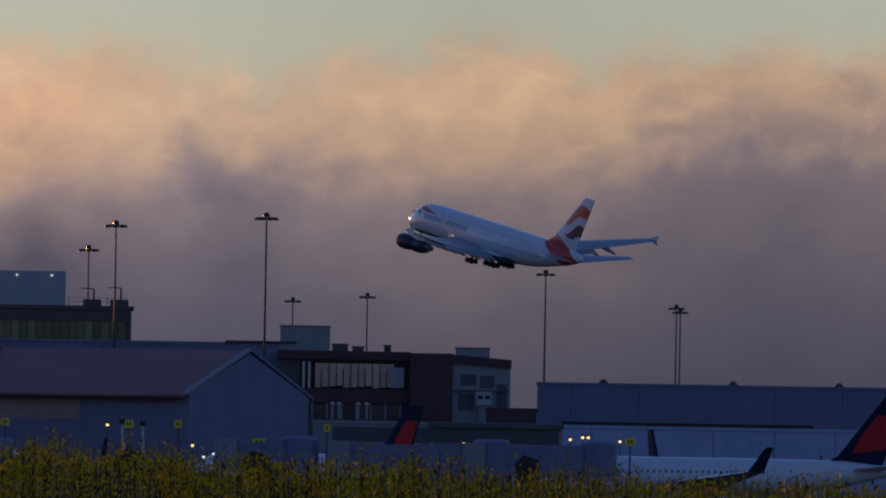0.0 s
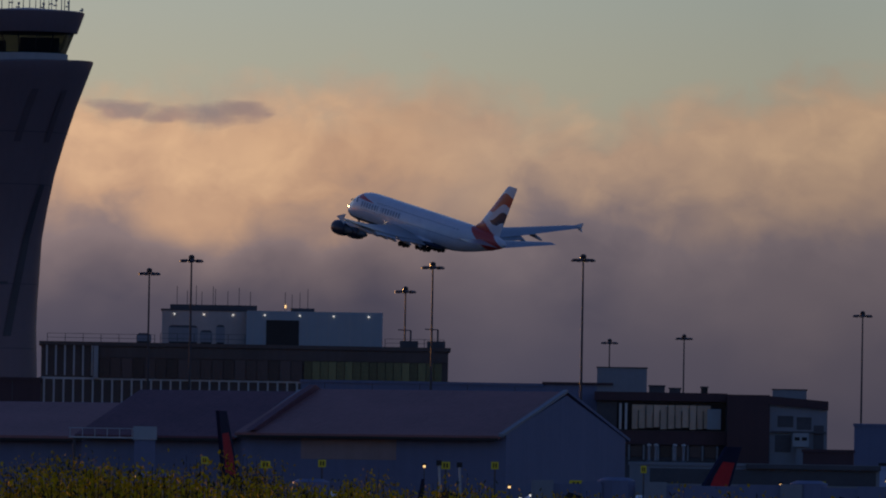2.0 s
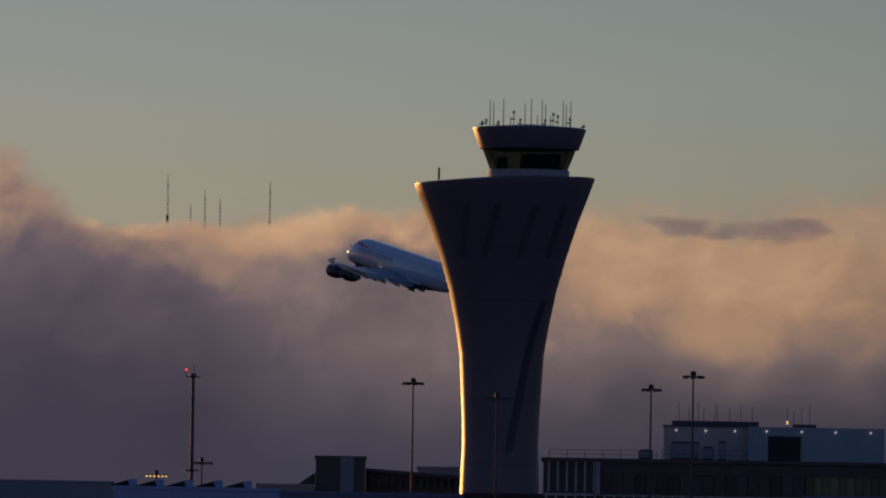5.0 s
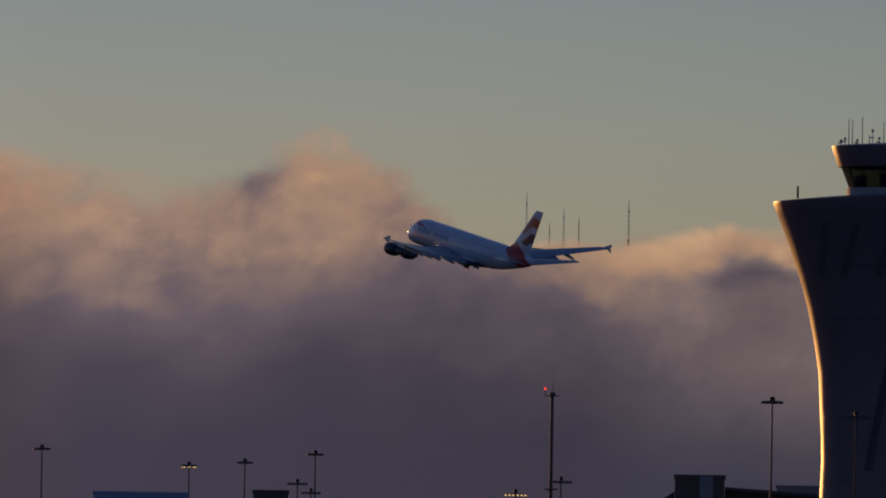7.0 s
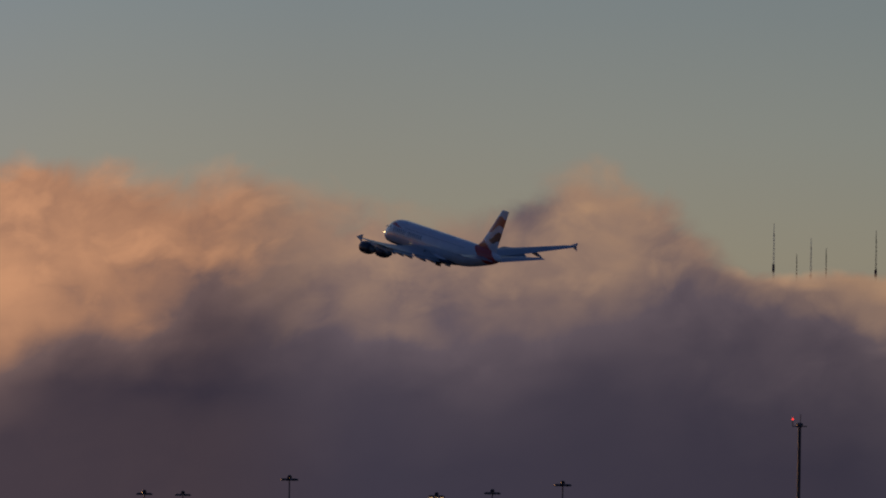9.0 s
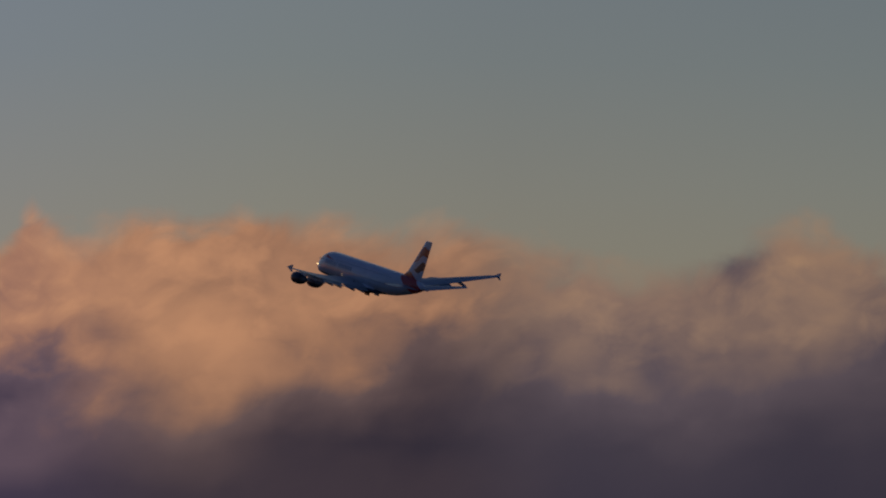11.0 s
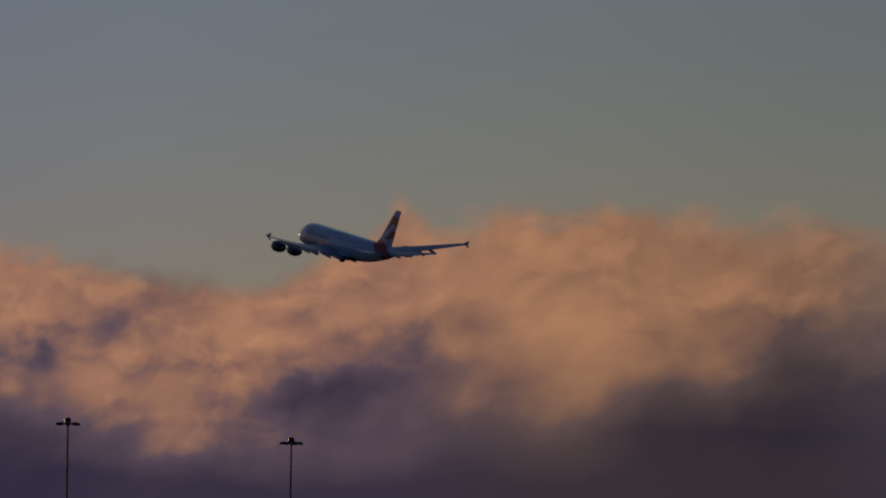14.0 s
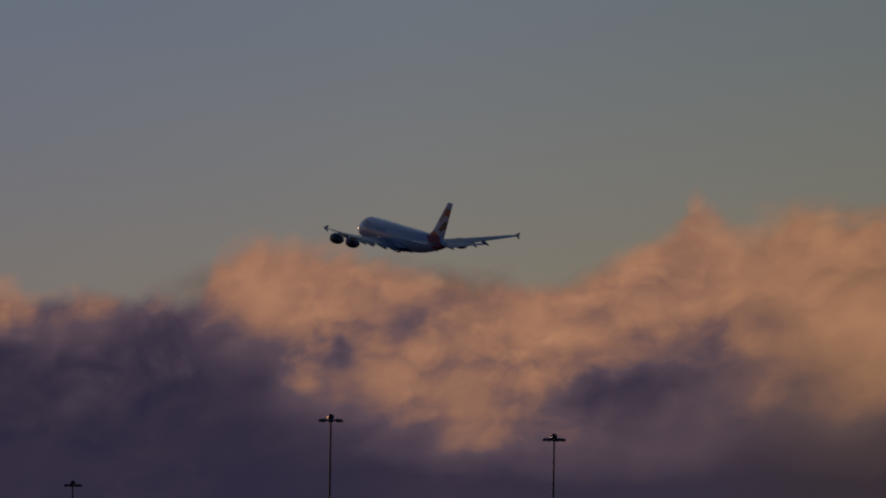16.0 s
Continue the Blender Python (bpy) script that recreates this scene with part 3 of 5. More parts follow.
def radio_mast(a, top, foot, size, lit):
    size *= 0.7
    d = 4902
    site = Site(a, a, d)
    ob = site.thing("radio_mast", "slender lattice radio mast on the cloud-covered ridge", "mast", "radio masts on the ridge")
    z0, z1 = 150.0, site.z(top)
    bm = bmesh.new()
    h = z1 - z0
    for i in range(3):
        c, s = math.cos(i * 2.094) * size, math.sin(i * 2.094) * size
        tube((c, s, z0), (c * 0.35, s * 0.35, z1 - h * 0.08), 0.11, 0.07, 5, bm)
    steps = 26
    for k in range(steps):
        f0, f1 = k / steps * 0.92, (k + 1) / steps * 0.92
        for i in range(3):
            a0, a1 = i * 2.094, (i + 1) * 2.094
            r0, r1 = size * (1 - 0.65 * f0), size * (1 - 0.65 * f1)
            tube((math.cos(a0) * r0, math.sin(a0) * r0, z0 + f0 * h), (math.cos(a1) * r1, math.sin(a1) * r1, z0 + f1 * h), 0.05, 0.05, 4, bm)
    # Sunlight on lit masts is put into their colour: pale instead of pole grey.
    part("lattice", bm, FIN_PALE if lit else POLE, ob)
    part("antenna", tube((0, 0, z1 - h * 0.1), (0, 0, z1), 0.2, 0.1, 6), FIN_PALE if lit else POLE, ob)
    part("dish_cluster", box(-0.55, 0.55, -0.4, 0.4, z0 + h * 0.62, z0 + h * 0.68), POLE, ob)


for a, top, size, lit in ((-69.65, 41.6, 1.1, True), (-66.35, 40.31, 1.0, True), (-65.0, 39.49, 0.7, False), (-67.6, 38.94, 0.6, False), (-60.6, 41.1, 0.9, False)):
    radio_mast(a, top, 35, size, lit)

gb = bmesh.new()
gr = [gb.verts.new((4975 * math.cos(2 * math.pi * i / 96), 4975 * math.sin(2 * math.pi * i / 96), 0)) for i in range(96)]
gb.faces.new(gr)
tagged(link_mesh("ground", gb, GROUND), "flat dusky airfield ground", "ground", kind="structure")
# ---- control tower ----
def control_tower():
    site = Site(-39.85, -39.85, 1390)
    ob = site.thing("control_tower", "flared torch-shaped airport control tower with pale metal skin", "tower")
    prof = [(5.3, 0), (5.0, 12), (4.87, 21), (4.68, 27), (4.75, 30), (4.98, 34.2), (5.17, 38), (5.78, 41.8), (6.62, 46), (7.76, 50), (9.08, 54), (10.55, 57.8), (11.08, 59.2), (11.08, 59.45), (10.75, 59.5), (5.5, 59.85)]
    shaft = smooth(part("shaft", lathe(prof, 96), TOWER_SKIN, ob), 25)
    for v in shaft.data.vertices:
        v.co.z += v.co.x * 0.046 * max(0.0, min(1.0, (v.co.z - 44) / 15))

    def skin(z):
        return float(np.interp(z, [p[1] for p in prof[:13]], [p[0] for p in prof[:13]]))

    for z in (24.5, 32.4, 44.6, 51.0):
        part("panel_joint", lathe([(skin(z) + 0.012, z), (skin(z + 0.07) + 0.012, z + 0.07)], 96, caps=False), TOWER_SLOT, ob)

    def slot(az0, z0, az1, z1, half, mat):
        """A slit that winds up the skin: bearings round the shaft in degrees, 0 towards the eye."""
        rings = []
        for k in range(15):
            f = k / 14
            z, az = z0 + (z1 - z0) * f, az0 + (az1 - az0) * f
            r = skin(z) + 0.1
            w = math.degrees(half / r)
            rings.append([(r * math.sin(radians(az + s * w)), -r * math.cos(radians(az + s * w)), z) for s in (-1, 1)])
        bm = bmesh.new()
        rows = [[bm.verts.new(p) for p in q] for q in rings]
        for a, b in zip(rows, rows[1:]):
            bm.faces.new((a[0], a[1], b[1], b[0]))
        part("slit", bm, mat, ob, "dark slanting window slit")

    slot(13, 26.0, 52, 44.6, 0.5, TOWER_SLOT)
    for a0, a1 in ((-40, -27), (-17, -4), (14, 24), (45, 50)):
        slot(a0, 49.8, a1, 56.2, 0.42, TOWER_GROOVE)
    dx = 2.95
    cab = lambda pr: [[(dx + r * math.cos(2 * math.pi * i / 32), r * math.sin(2 * math.pi * i / 32), z) for i in range(32)] for r, z in pr]
    smooth(part("cab_base", loft(cab([(5.0, 59.7), (5.0, 60.8), (4.7, 60.85)])), CONCRETE, ob, "pale ring wall under the cab"), 30)
    glass = smooth(part("cab_window", loft(cab([(4.75, 60.8), (5.75, 63.4)]), caps=False), CAB_GLASS, ob, "outward-leaning dark cab glazing"), 20)
    part("console", box(dx - 0.9, dx + 3.9, -2.6, 2.6, 60.8, 62.75), BLACK, glass, "dark consoles inside the cab")
    part("console", box(dx - 4.0, dx - 2.6, -2.0, 2.0, 60.8, 62.3), BLACK, glass, "dark consoles inside the cab")
    for i in range(16):
        a = 2 * math.pi * (i + 0.5) / 16
        part("mullion", tube((dx + 4.78 * math.cos(a), 4.78 * math.sin(a), 61.0), (dx + 5.79 * math.cos(a), 5.79 * math.sin(a), 63.4), 0.06, n=4), BLACK, glass)
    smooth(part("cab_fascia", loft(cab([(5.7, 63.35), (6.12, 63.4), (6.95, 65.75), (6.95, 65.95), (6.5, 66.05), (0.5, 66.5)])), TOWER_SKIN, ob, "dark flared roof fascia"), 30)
    for x, y, h in ((-1.93, 0, 4.1), (-1.49, 1, 3.9), (-0.27, -2, 4.2), (2.37, 1, 3.6), (3.14, -1, 4.2), (4.47, 0, 4.1), (4.91, 1, 3.6), (7.06, -1, 4.0), (7.45, 1, 3.6), (8.0, 0, 4.0), (0.6, 2, 1.6), (3.9, 2, 1.9), (5.5, -2, 1.5)):
        z, h = 66.3 - 0.03 * abs(x - dx), h * 0.8
        part("whip_antenna", tube((x, y, z - 0.3), (x, y, z + h), 0.07, 0.045, 5), GREY_PANEL, ob)
    for x, y, h in ((-2.9, 0, 0.6), (-2.4, -1, 0.8), (-0.9, 1, 0.7), (0.99, 0, 1.9), (1.8, 1, 1.0), (4.85, 0, 0.9), (5.85, 0, 1.7), (6.4, 1, 1.5), (7.9, -1, 1.1), (9.6, 0, 0.3)):
        bm = tube((x, y, 66.0), (x, y, 66.0 + h), 0.05, n=5)
        box(x - 0.14, x + 0.16, y - 0.12, y + 0.12, 66.0 + h - 0.1, 66.0 + h + 0.24, bm)
        box(x - 0.35, x + 0.15, y - 0.1, y + 0.1, 66.0 + h * 0.55, 66.0 + h * 0.55 + 0.16, bm)
        part("instrument", bm, LIGHT_GREY, ob)
    part("rim_post", tube((-8.1, 0, 59.5), (-8.1, 0, 61.0), 0.13, n=6), BLACK, ob)


control_tower()


# ---- high-mast lamps ----
def lamp_mast():
    ob = new("apron_light_mast")
    tagged(ob, "tall galvanised high-mast apron light with ring of floodlights", "light mast", "apron light masts")
    part("pole", tube((0, 0, 0), (0, 0, 35.4), 0.22, 0.1, 10), POLE, ob)
    part("ring", lathe([(0.75, 35.25), (0.85, 35.25), (0.85, 35.4), (0.75, 35.4), (0.75, 35.25)], 20, caps=False), BLACK, ob)
    for i in range(8):
        a = 2 * math.pi * (i + 0.15) / 8
        c, s = math.cos(a), math.sin(a)
        arm = part("arm", tube((0.15 * c, 0.15 * s, 35.35), (1.0 * c, 1.0 * s, 35.3), 0.05, n=5), BLACK, ob)
        bm = bmesh.new()
        ring = lambda r, z0, z1, w: [(r * c - w * s, r * s + w * c, z0), (r * c + w * s, r * s - w * c, z0), (r * c + w * s, r * s - w * c, z1), (r * c - w * s, r * s + w * c, z1)]
        loft([ring(0.95, 35.2, 35.5, 0.16), ring(1.2, 35.12, 35.48, 0.27), ring(1.42, 35.16, 35.34, 0.27)], bm=bm)
        part("floodlight", bm, EQUIP, ob)
    part("winch_head", lathe([(0.2, 35.45), (0.36, 35.5), (0.36, 35.8), (0.3, 35.95), (0.1, 36.05)], 12), BLACK, ob)
    return ob


mast = lamp_mast()
mast.matrix_basis = pose(1386 * math.sin(-0.0014), 1386 * math.cos(0.0014), 0)
LAMPS = ((-3.78, 22.03, 0), (11.9, 25.1, 20), (36.69, 20.57, 40), (20.94, 18.3, 10), (48.3, 17.75, 60), (48.65, 17.4, 5), (14.35, 17.81, 33), (-47.53, 23.44, 70), (-26.47, 23.23, 15),
         (-22.76, 24.44, 44), (-112.04, 18.2, 12), (-99.01, 16.93, 50), (-94.08, 17.29, 25), (-87.86, 18.12, 8), (-121.44, 16.67, 22), (-124.85, 16.7, 37), (-156.51, 24.55, 31), (-176.3, 25.91, 3),
         (-199.01, 19.75, 18))
for a, e, turn in LAMPS:
    d = 33550 / e
    twin = copy_thing(mast, pose(d * math.sin(a / 1000), d * math.cos(a / 1000), 0, 0, 0, turn))
    if a == -99.01:
        tagged(twin, "tall galvanised high-mast apron light with its floodlights burning")
        for k in range(8):
            c, q = math.cos(2 * math.pi * (k + 0.15) / 8), math.sin(2 * math.pi * (k + 0.15) / 8)
            part("lens", tube((1.2 * c, 1.2 * q, 35.0), (1.2 * c, 1.2 * q, 35.13), 0.1, n=6), WARM_LAMP, twin, "glowing warm lens")


def short_mast(a, e, d, label, lit):
    site = Site(a, a, d)
    ob = site.thing("floodlight_pole", label, "light pole", "floodlight poles")
    h = site.z(e)
    part("pole", tube((0, 0, 0), (0, 0, h), 0.16, 0.09, 8), POLE, ob)
    part("crossbar", box(-1.35, 1.35, -0.08, 0.08, h - 0.55, h - 0.4), BLACK, ob)
    for x in (-1.3, -0.8, -0.3, 0.3, 0.8, 1.3):
        head = part("floodlight", box(x - 0.2, x + 0.2, -0.22, 0.15, h - 0.75, h - 0.38), EQUIP, ob)
        if lit:
            part("lens", box(x - 0.13, x + 0.13, -0.235, -0.222, h - 0.68, h - 0.5), WARM_LAMP, head, "glowing warm lens")
    part("cap", lathe([(0.25, h - 0.3), (0.3, h), (0.1, h + 0.25)], 10), BLACK, ob)


short_mast(-40.2, 22.6, 1330, "slim dark floodlight pole before the control tower", False)
short_mast(-70.2, 15.2, 1500, "short pole with lit warm floodlights beside low roofs", True)
short_mast(-66.2, 16.4, 1550, "short floodlight pole with unlit heads beside low roofs", False)
short_mast(-89.5, 15.8, 1700, "small distant floodlight pole with unlit heads", False)
short_mast(-88.3, 15.0, 1750, "small distant floodlight pole with unlit heads", False)


def radar_mast():
    site = Site(-67.1, -67.1, 1450)
    ob = site.thing("beacon_mast", "tall grey mast with a crossarm and red beacon", "mast")
    h = site.z(23.7)
    part("pole", tube((0, 0, 0), (0, 0, h), 0.3, 0.2, 12), POLE, ob)
    part("crossarm", box(-0.95, 0.95, -0.07, 0.07, h - 0.12, h), BLACK, ob)
    part("head", lathe([(0.3, h - 0.2), (0.42, h), (0.42, h + 0.3), (0.2, h + 0.4)], 10), EQUIP, ob)
    part("whip_antenna", tube((0.1, 0, h), (0.1, 0, h + 1.5), 0.04, n=5), BLACK, ob)
    lamp = part("beacon_post", tube((-0.9, 0, h), (-0.9, 0, h + 0.75), 0.05, n=5), BLACK, ob)
    part("beacon", tube((-0.9, 0, h + 0.72), (-0.9, 0, h + 0.98), 0.13, 0.1, 8), RED_LAMP, lamp, "glowing red obstruction light")
    part("platform", lathe([(0.45, 24.0), (1.0, 24.1), (1.0, 24.2), (0.45, 24.2)], 14), EQUIP, ob)


radar_mast()


# ---- terminal with penthouse ----
def fins(site, ob, name, a0, a1, e0, e1, step, width, y, mat, label=""):
    a = a0
    proto = None
    w = width * site.d / 1000 / 2
    while a <= a1:
        if proto is None:
            proto = part(name, box(-w, w, y - 0.35, y, site.z(e0), site.z(e1)), mat, ob, label)
        else:
            twin = new(name, proto.data)
            twin.parent = ob
            tagged(twin, label)
        (proto if a == a0 else twin).location.x = site.x(a)
        a += step


def rail(site, ob, a0, a1, z, y, h=1.1):
    x0, x1 = site.x(a0), site.x(a1)
    bm = bmesh.new()
    for k in (0.5, 1.0):
        box(x0, x1, y - 0.03, y + 0.03, z + h * k - 0.05, z + h * k, bm)
    n = max(2, int((x1 - x0) / 2.2))
    for i in range(n + 1):
        x = x0 + (x1 - x0) * i / n
        box(x - 0.04, x + 0.04, y - 0.04, y + 0.04, z, z + h, bm)
    part("railing", bm, EQUIP, ob)


def terminal():
    s = Site(-36, 0, 1480)
    ob = s.thing("terminal_building", "long dark-glazed terminal with pale vertical fins", "building")
    x0, x1, top = s.x(-36), s.x(0), s.z(17.1)
    part("wall", box(x0, x1, 0, 34, 0, top - 0.5), DARK_CLAD, ob)
    part("roof", box(x0 - 0.3, x1 + 0.3, -0.5, 34.3, top - 0.5, top), DARK_CLAD, ob)
    part("spandrel", box(s.x(-31), x1 - 0.02, -0.25, 0, s.z(15.75), top - 0.55), DARK_CLAD, ob)
    fins(s, ob, "glass_pane", -30.4, -13.0, 13.9, 15.7, 1.0, 0.94, -0.05, BRONZE_GLASS)
    fins(s, ob, "glass_pane", -12.4, -0.2, 13.9, 15.7, 0.72, 0.66, -0.05, GREEN_GLASS)
    fins(s, ob, "fin", -35.5, -31.2, 14.1, 16.8, 0.8, 0.16, -0.05, FIN_PALE)
    part("end_pier", box(s.x(-31.35), s.x(-30.95), -0.9, 0, s.z(13.9), top - 0.55), CONCRETE, ob)
    part("lower_band", box(x0 - 0.2, s.x(-12), -0.3, 0, s.z(13.75), s.z(13.95)), FIN_PALE, ob)
    fins(s, ob, "slab_fin", -35.7, -12.2, 11.6, 13.75, 0.86, 0.17, -0.05, FIN_PALE)
    rail(s, ob, -35.5, -26, top, 1.0)
    rail(s, ob, -5.6, -0.4, top, 1.0)
    rail(s, ob, -25.5, -18, top, 0.8, 1.3)

    p = Site(-25.4, -5.86, 1490)
    pent = p.thing("rooftop_plant_room", "white panelled plant room standing on the terminal roof", "plant room")
    z0, z1 = top + 0.004, p.z(20.1)
    part("grey_wing", box(p.x(-25.4), p.x(-17.9), 2.0, 14, z0, z1 - 0.1), LIGHT_GREY, pent)
    part("white_wing", box(p.x(-17.9), p.x(-5.86), 0, 16, z0, z1), WHITE_PANEL, pent)
    part("coping", box(p.x(-25.5), p.x(-17.92), 1.9, 14.1, z1 - 0.1, z1 + 0.12), EQUIP, pent)
    a = -17.3
    while a < -6.2:
        part("panel_seam", box(p.x(a) - 0.02, p.x(a) + 0.02, -0.012, 0, z0, z1 - 0.05), LIGHT_GREY, pent)
        a += 0.95
    part("louvre", box(p.x(-16.15), p.x(-13.25), -0.06, 0, z0 + 0.05, p.z(19.3)), BLACK, pent, "dark louvred opening")
    for a, y in ((-24.3, 1.9), (-21.7, 1.9), (-19.1, 1.9), (-16.3, -0.1), (-13.2, -0.1), (-10.2, -0.1), (-7.1, -0.1)):
        part("wall_lamp", box(p.x(a) - 0.1, p.x(a) + 0.1, y - 0.1, y, p.z(19.65), p.z(19.78)), WHITE_LAMP, pent, "small glowing white wall lamp")
    part("cable_tray", box(p.x(-24.7), p.x(-17), 4, 4.6, z1 + 0.1, z1 + 0.75), EQUIP, pent)
    part("cable_tray", box(p.x(-14), p.x(-11.9), 4, 4.6, z1, z1 + 0.5), EQUIP, pent)
    for a, h in ((-24.1, 2.6), (-23.2, 2.0), (-22.4, 2.7), (-21.9, 1.9), (-20.9, 2.6), (-20.7, 2.3), (-19.6, 2.0), (-18.6, 2.5), (-17.6, 2.0), (-14.5, 2.0), (-13.9, 1.7), (-13.2, 2.0), (-12.5, 2.5)):
        part("whip_antenna", tube((p.x(a), 4.3, z1), (p.x(a), 4.3, z1 + 0.6 + h), 0.05, 0.04, 5), EQUIP, pent)
    part("roof_lamp", box(p.x(-14.55), p.x(-14.4), 3.8, 4.0, z1 + 0.5, z1 + 0.9), WARM_LAMP, pent, "glowing warm roof lamp")
    for a0, a1, e, d in ((-27.6, -26.3, 17.75, 3), (-24.8, -22.2, 18.5, 1.5), (-22.0, -20.9, 18.1, 1.4), (-20.6, -19.8, 18.6, 1.6)):
        u = Site(a0, a1, 1483)
        unit = u.thing("air_handler", "grey rooftop air handler standing on the terminal roof", "air handler", "rooftop units")
        part("casing", box(u.x(a0), u.x(a1), 0, d, top + 0.25, u.z(e)), GREY_PANEL, unit)
        part("skid", box(u.x(a0) + 0.1, u.x(a1) - 0.1, 0.1, d - 0.1, top, top + 0.25), BLACK, unit)
        part("hood", prism([(u.x(a0), u.z(e)), (u.x(a1), u.z(e)), (u.x(a1) - 0.3, u.z(e) + 0.3), (u.x(a0) + 0.3, u.z(e) + 0.3)], 0.2, d - 0.2), EQUIP, unit)
    for a, e in ((-3.9, 18.6), (-1.5, 18.7)):
        u = Site(a, a, 1484)
        davit = u.thing("roof_davit", "thin rooftop davit crane arm on the terminal roof", "davit", "roof davits")
        part("post", tube((0.8, 0, top), (0.8, 0, u.z(e)), 0.12, n=6), EQUIP, davit)
        part("jib", tube((0.8, 0, u.z(e)), (-0.9, 0, u.z(e) + 0.05), 0.08, n=6), EQUIP, davit)
        part("base", box(-0.6, 1.8, -0.6, 0.6, top, top + 0.9), EQUIP, davit)


terminal()


# ---- plain long blocks behind and beside ----
def block(name, a0, a1, e, d, depth, mat, label, roof_mat=None, ribs=0.0, category="building"):
    s = Site(a0, a1, d)
    ob = s.thing(name, label, category)
    x0, x1, top = s.x(a0), s.x(a1), s.z(e)
    part("wall", box(x0, x1, 0, depth, 0, top - 0.35), mat, ob)
    part("parapet", box(x0 - 0.15, x1 + 0.15, -0.15, depth, top - 0.35, top), roof_mat or mat, ob)
    if ribs:
        x = x0 + ribs / 2
        while x < x1:
            part("panel_joint", box(x - 0.04, x + 0.04, -0.02, 0, 0.5, top - 0.4), EQUIP, ob)
            x += ribs
    return s, ob


block("pier_concourse", -13, 14.2, 14.1, 1425, 30, BLUE_WALL, "plain blue-grey concourse block behind the gabled hall", ribs=6)
block("low_concourse", -59.3, -43.0, 13.72, 1335, 30, BLUE_WALL, "plain blue-grey concourse wall before the tower", ribs=5.5)
block("parking_deck", -43.0, -36.0, 13.85, 1336, 30, BROWN, "low brown building at the foot of the tower", ribs=4)
block("far_block", -61.3, -56.2, 14.35, 1450, 20, GREY_PANEL, "small grey flat-roofed block beyond the concourse")
s_, far_sheds = block("service_building", -74, -59.3, 13.9, 1380, 25, PALE_WALL, "low pale service building with sawtooth skylights")
for a in (-73.3, -70.9, -68.3, -65.7, -63.1):
    x, w = s_.x(a), 1.9
    part("skylight", prism([(x - w, s_.z(13.9)), (x + w, s_.z(13.9)), (x + w, s_.z(14.55)), (x + w * 0.6, s_.z(14.55))], 1.0, 9.0), PALE_WALL, far_sheds)
    part("skylight_glass", prism([(x - w + 0.2, s_.z(13.95)), (x + w * 0.55, s_.z(13.95)), (x + w * 0.4, s_.z(14.45))], 0.95, 0.999), DARK_GLASS, far_sheds)
block("far_hangar", -86.5, -74, 14.3, 1900, 40, GREY_PANEL, "long low distant hangar roofline")
block("far_depot", -107.5, -99.1, 14.55, 1600, 30, PALE_WALL, "pale low depot with rooftop vents")
block("far_plant", -93.4, -90.3, 14.9, 1600, 16, DARK_CLAD, "small dark plant building")
block("far_row", -99.1, -86.4, 13.9, 1750, 30, BLUE_WALL, "long low distant blue-grey building")

s_, dark_block = block("lift_core", -56.13, -51.73, 16.9, 1465, 16, DARK_CLAD, "dark square building core with a pale centre stripe")
part("pale_stripe", box(s_.x(-53.95), s_.x(-52.75), -0.2, 0, 0, s_.z(16.8)), GREY_PANEL, dark_block)
s_ = Site(-51.73, -42.5, 1470)
ob_ = s_.thing("sloping_roof_hall", "dark hall with a gently sloping roof behind the tower", "building")
part("wall", prism([(s_.x(-51.7), 0), (s_.x(-42.5), 0), (s_.x(-42.5), s_.z(15.0)), (s_.x(-51.7), s_.z(15.55))], 0, 20), DARK_CLAD, ob_)
part("roof", prism([(s_.x(-51.7), s_.z(15.55)), (s_.x(-42.5), s_.z(15.0)), (s_.x(-42.5), s_.z(15.3)), (s_.x(-51.7), s_.z(15.85))], -1.2, 20), EQUIP, ob_)
for k in range(14):
    part("bracket", box(s_.x(-51.2 + k * 0.62), s_.x(-51.05 + k * 0.62), -1.0, -0.004, s_.z(14.2), s_.z(15.05)), EQUIP, ob_)
block("rooftop_stairwell", -47.1, -43.4, 16.1, 1495, 8, GREY_PANEL, "grey rooftop stair head")
s_ = Site(-58.5, -56.1, 1467)
ob_ = s_.thing("wing_roof", "dark lean-to roof beside the building core", "roof")
part("roof", prism([(s_.x(-58.0), 0), (s_.x(-56.15), 0), (s_.x(-56.15), s_.z(15.4)), (s_.x(-57.9), s_.z(14.2))], 0, 12), DARK_CLAD, ob_)


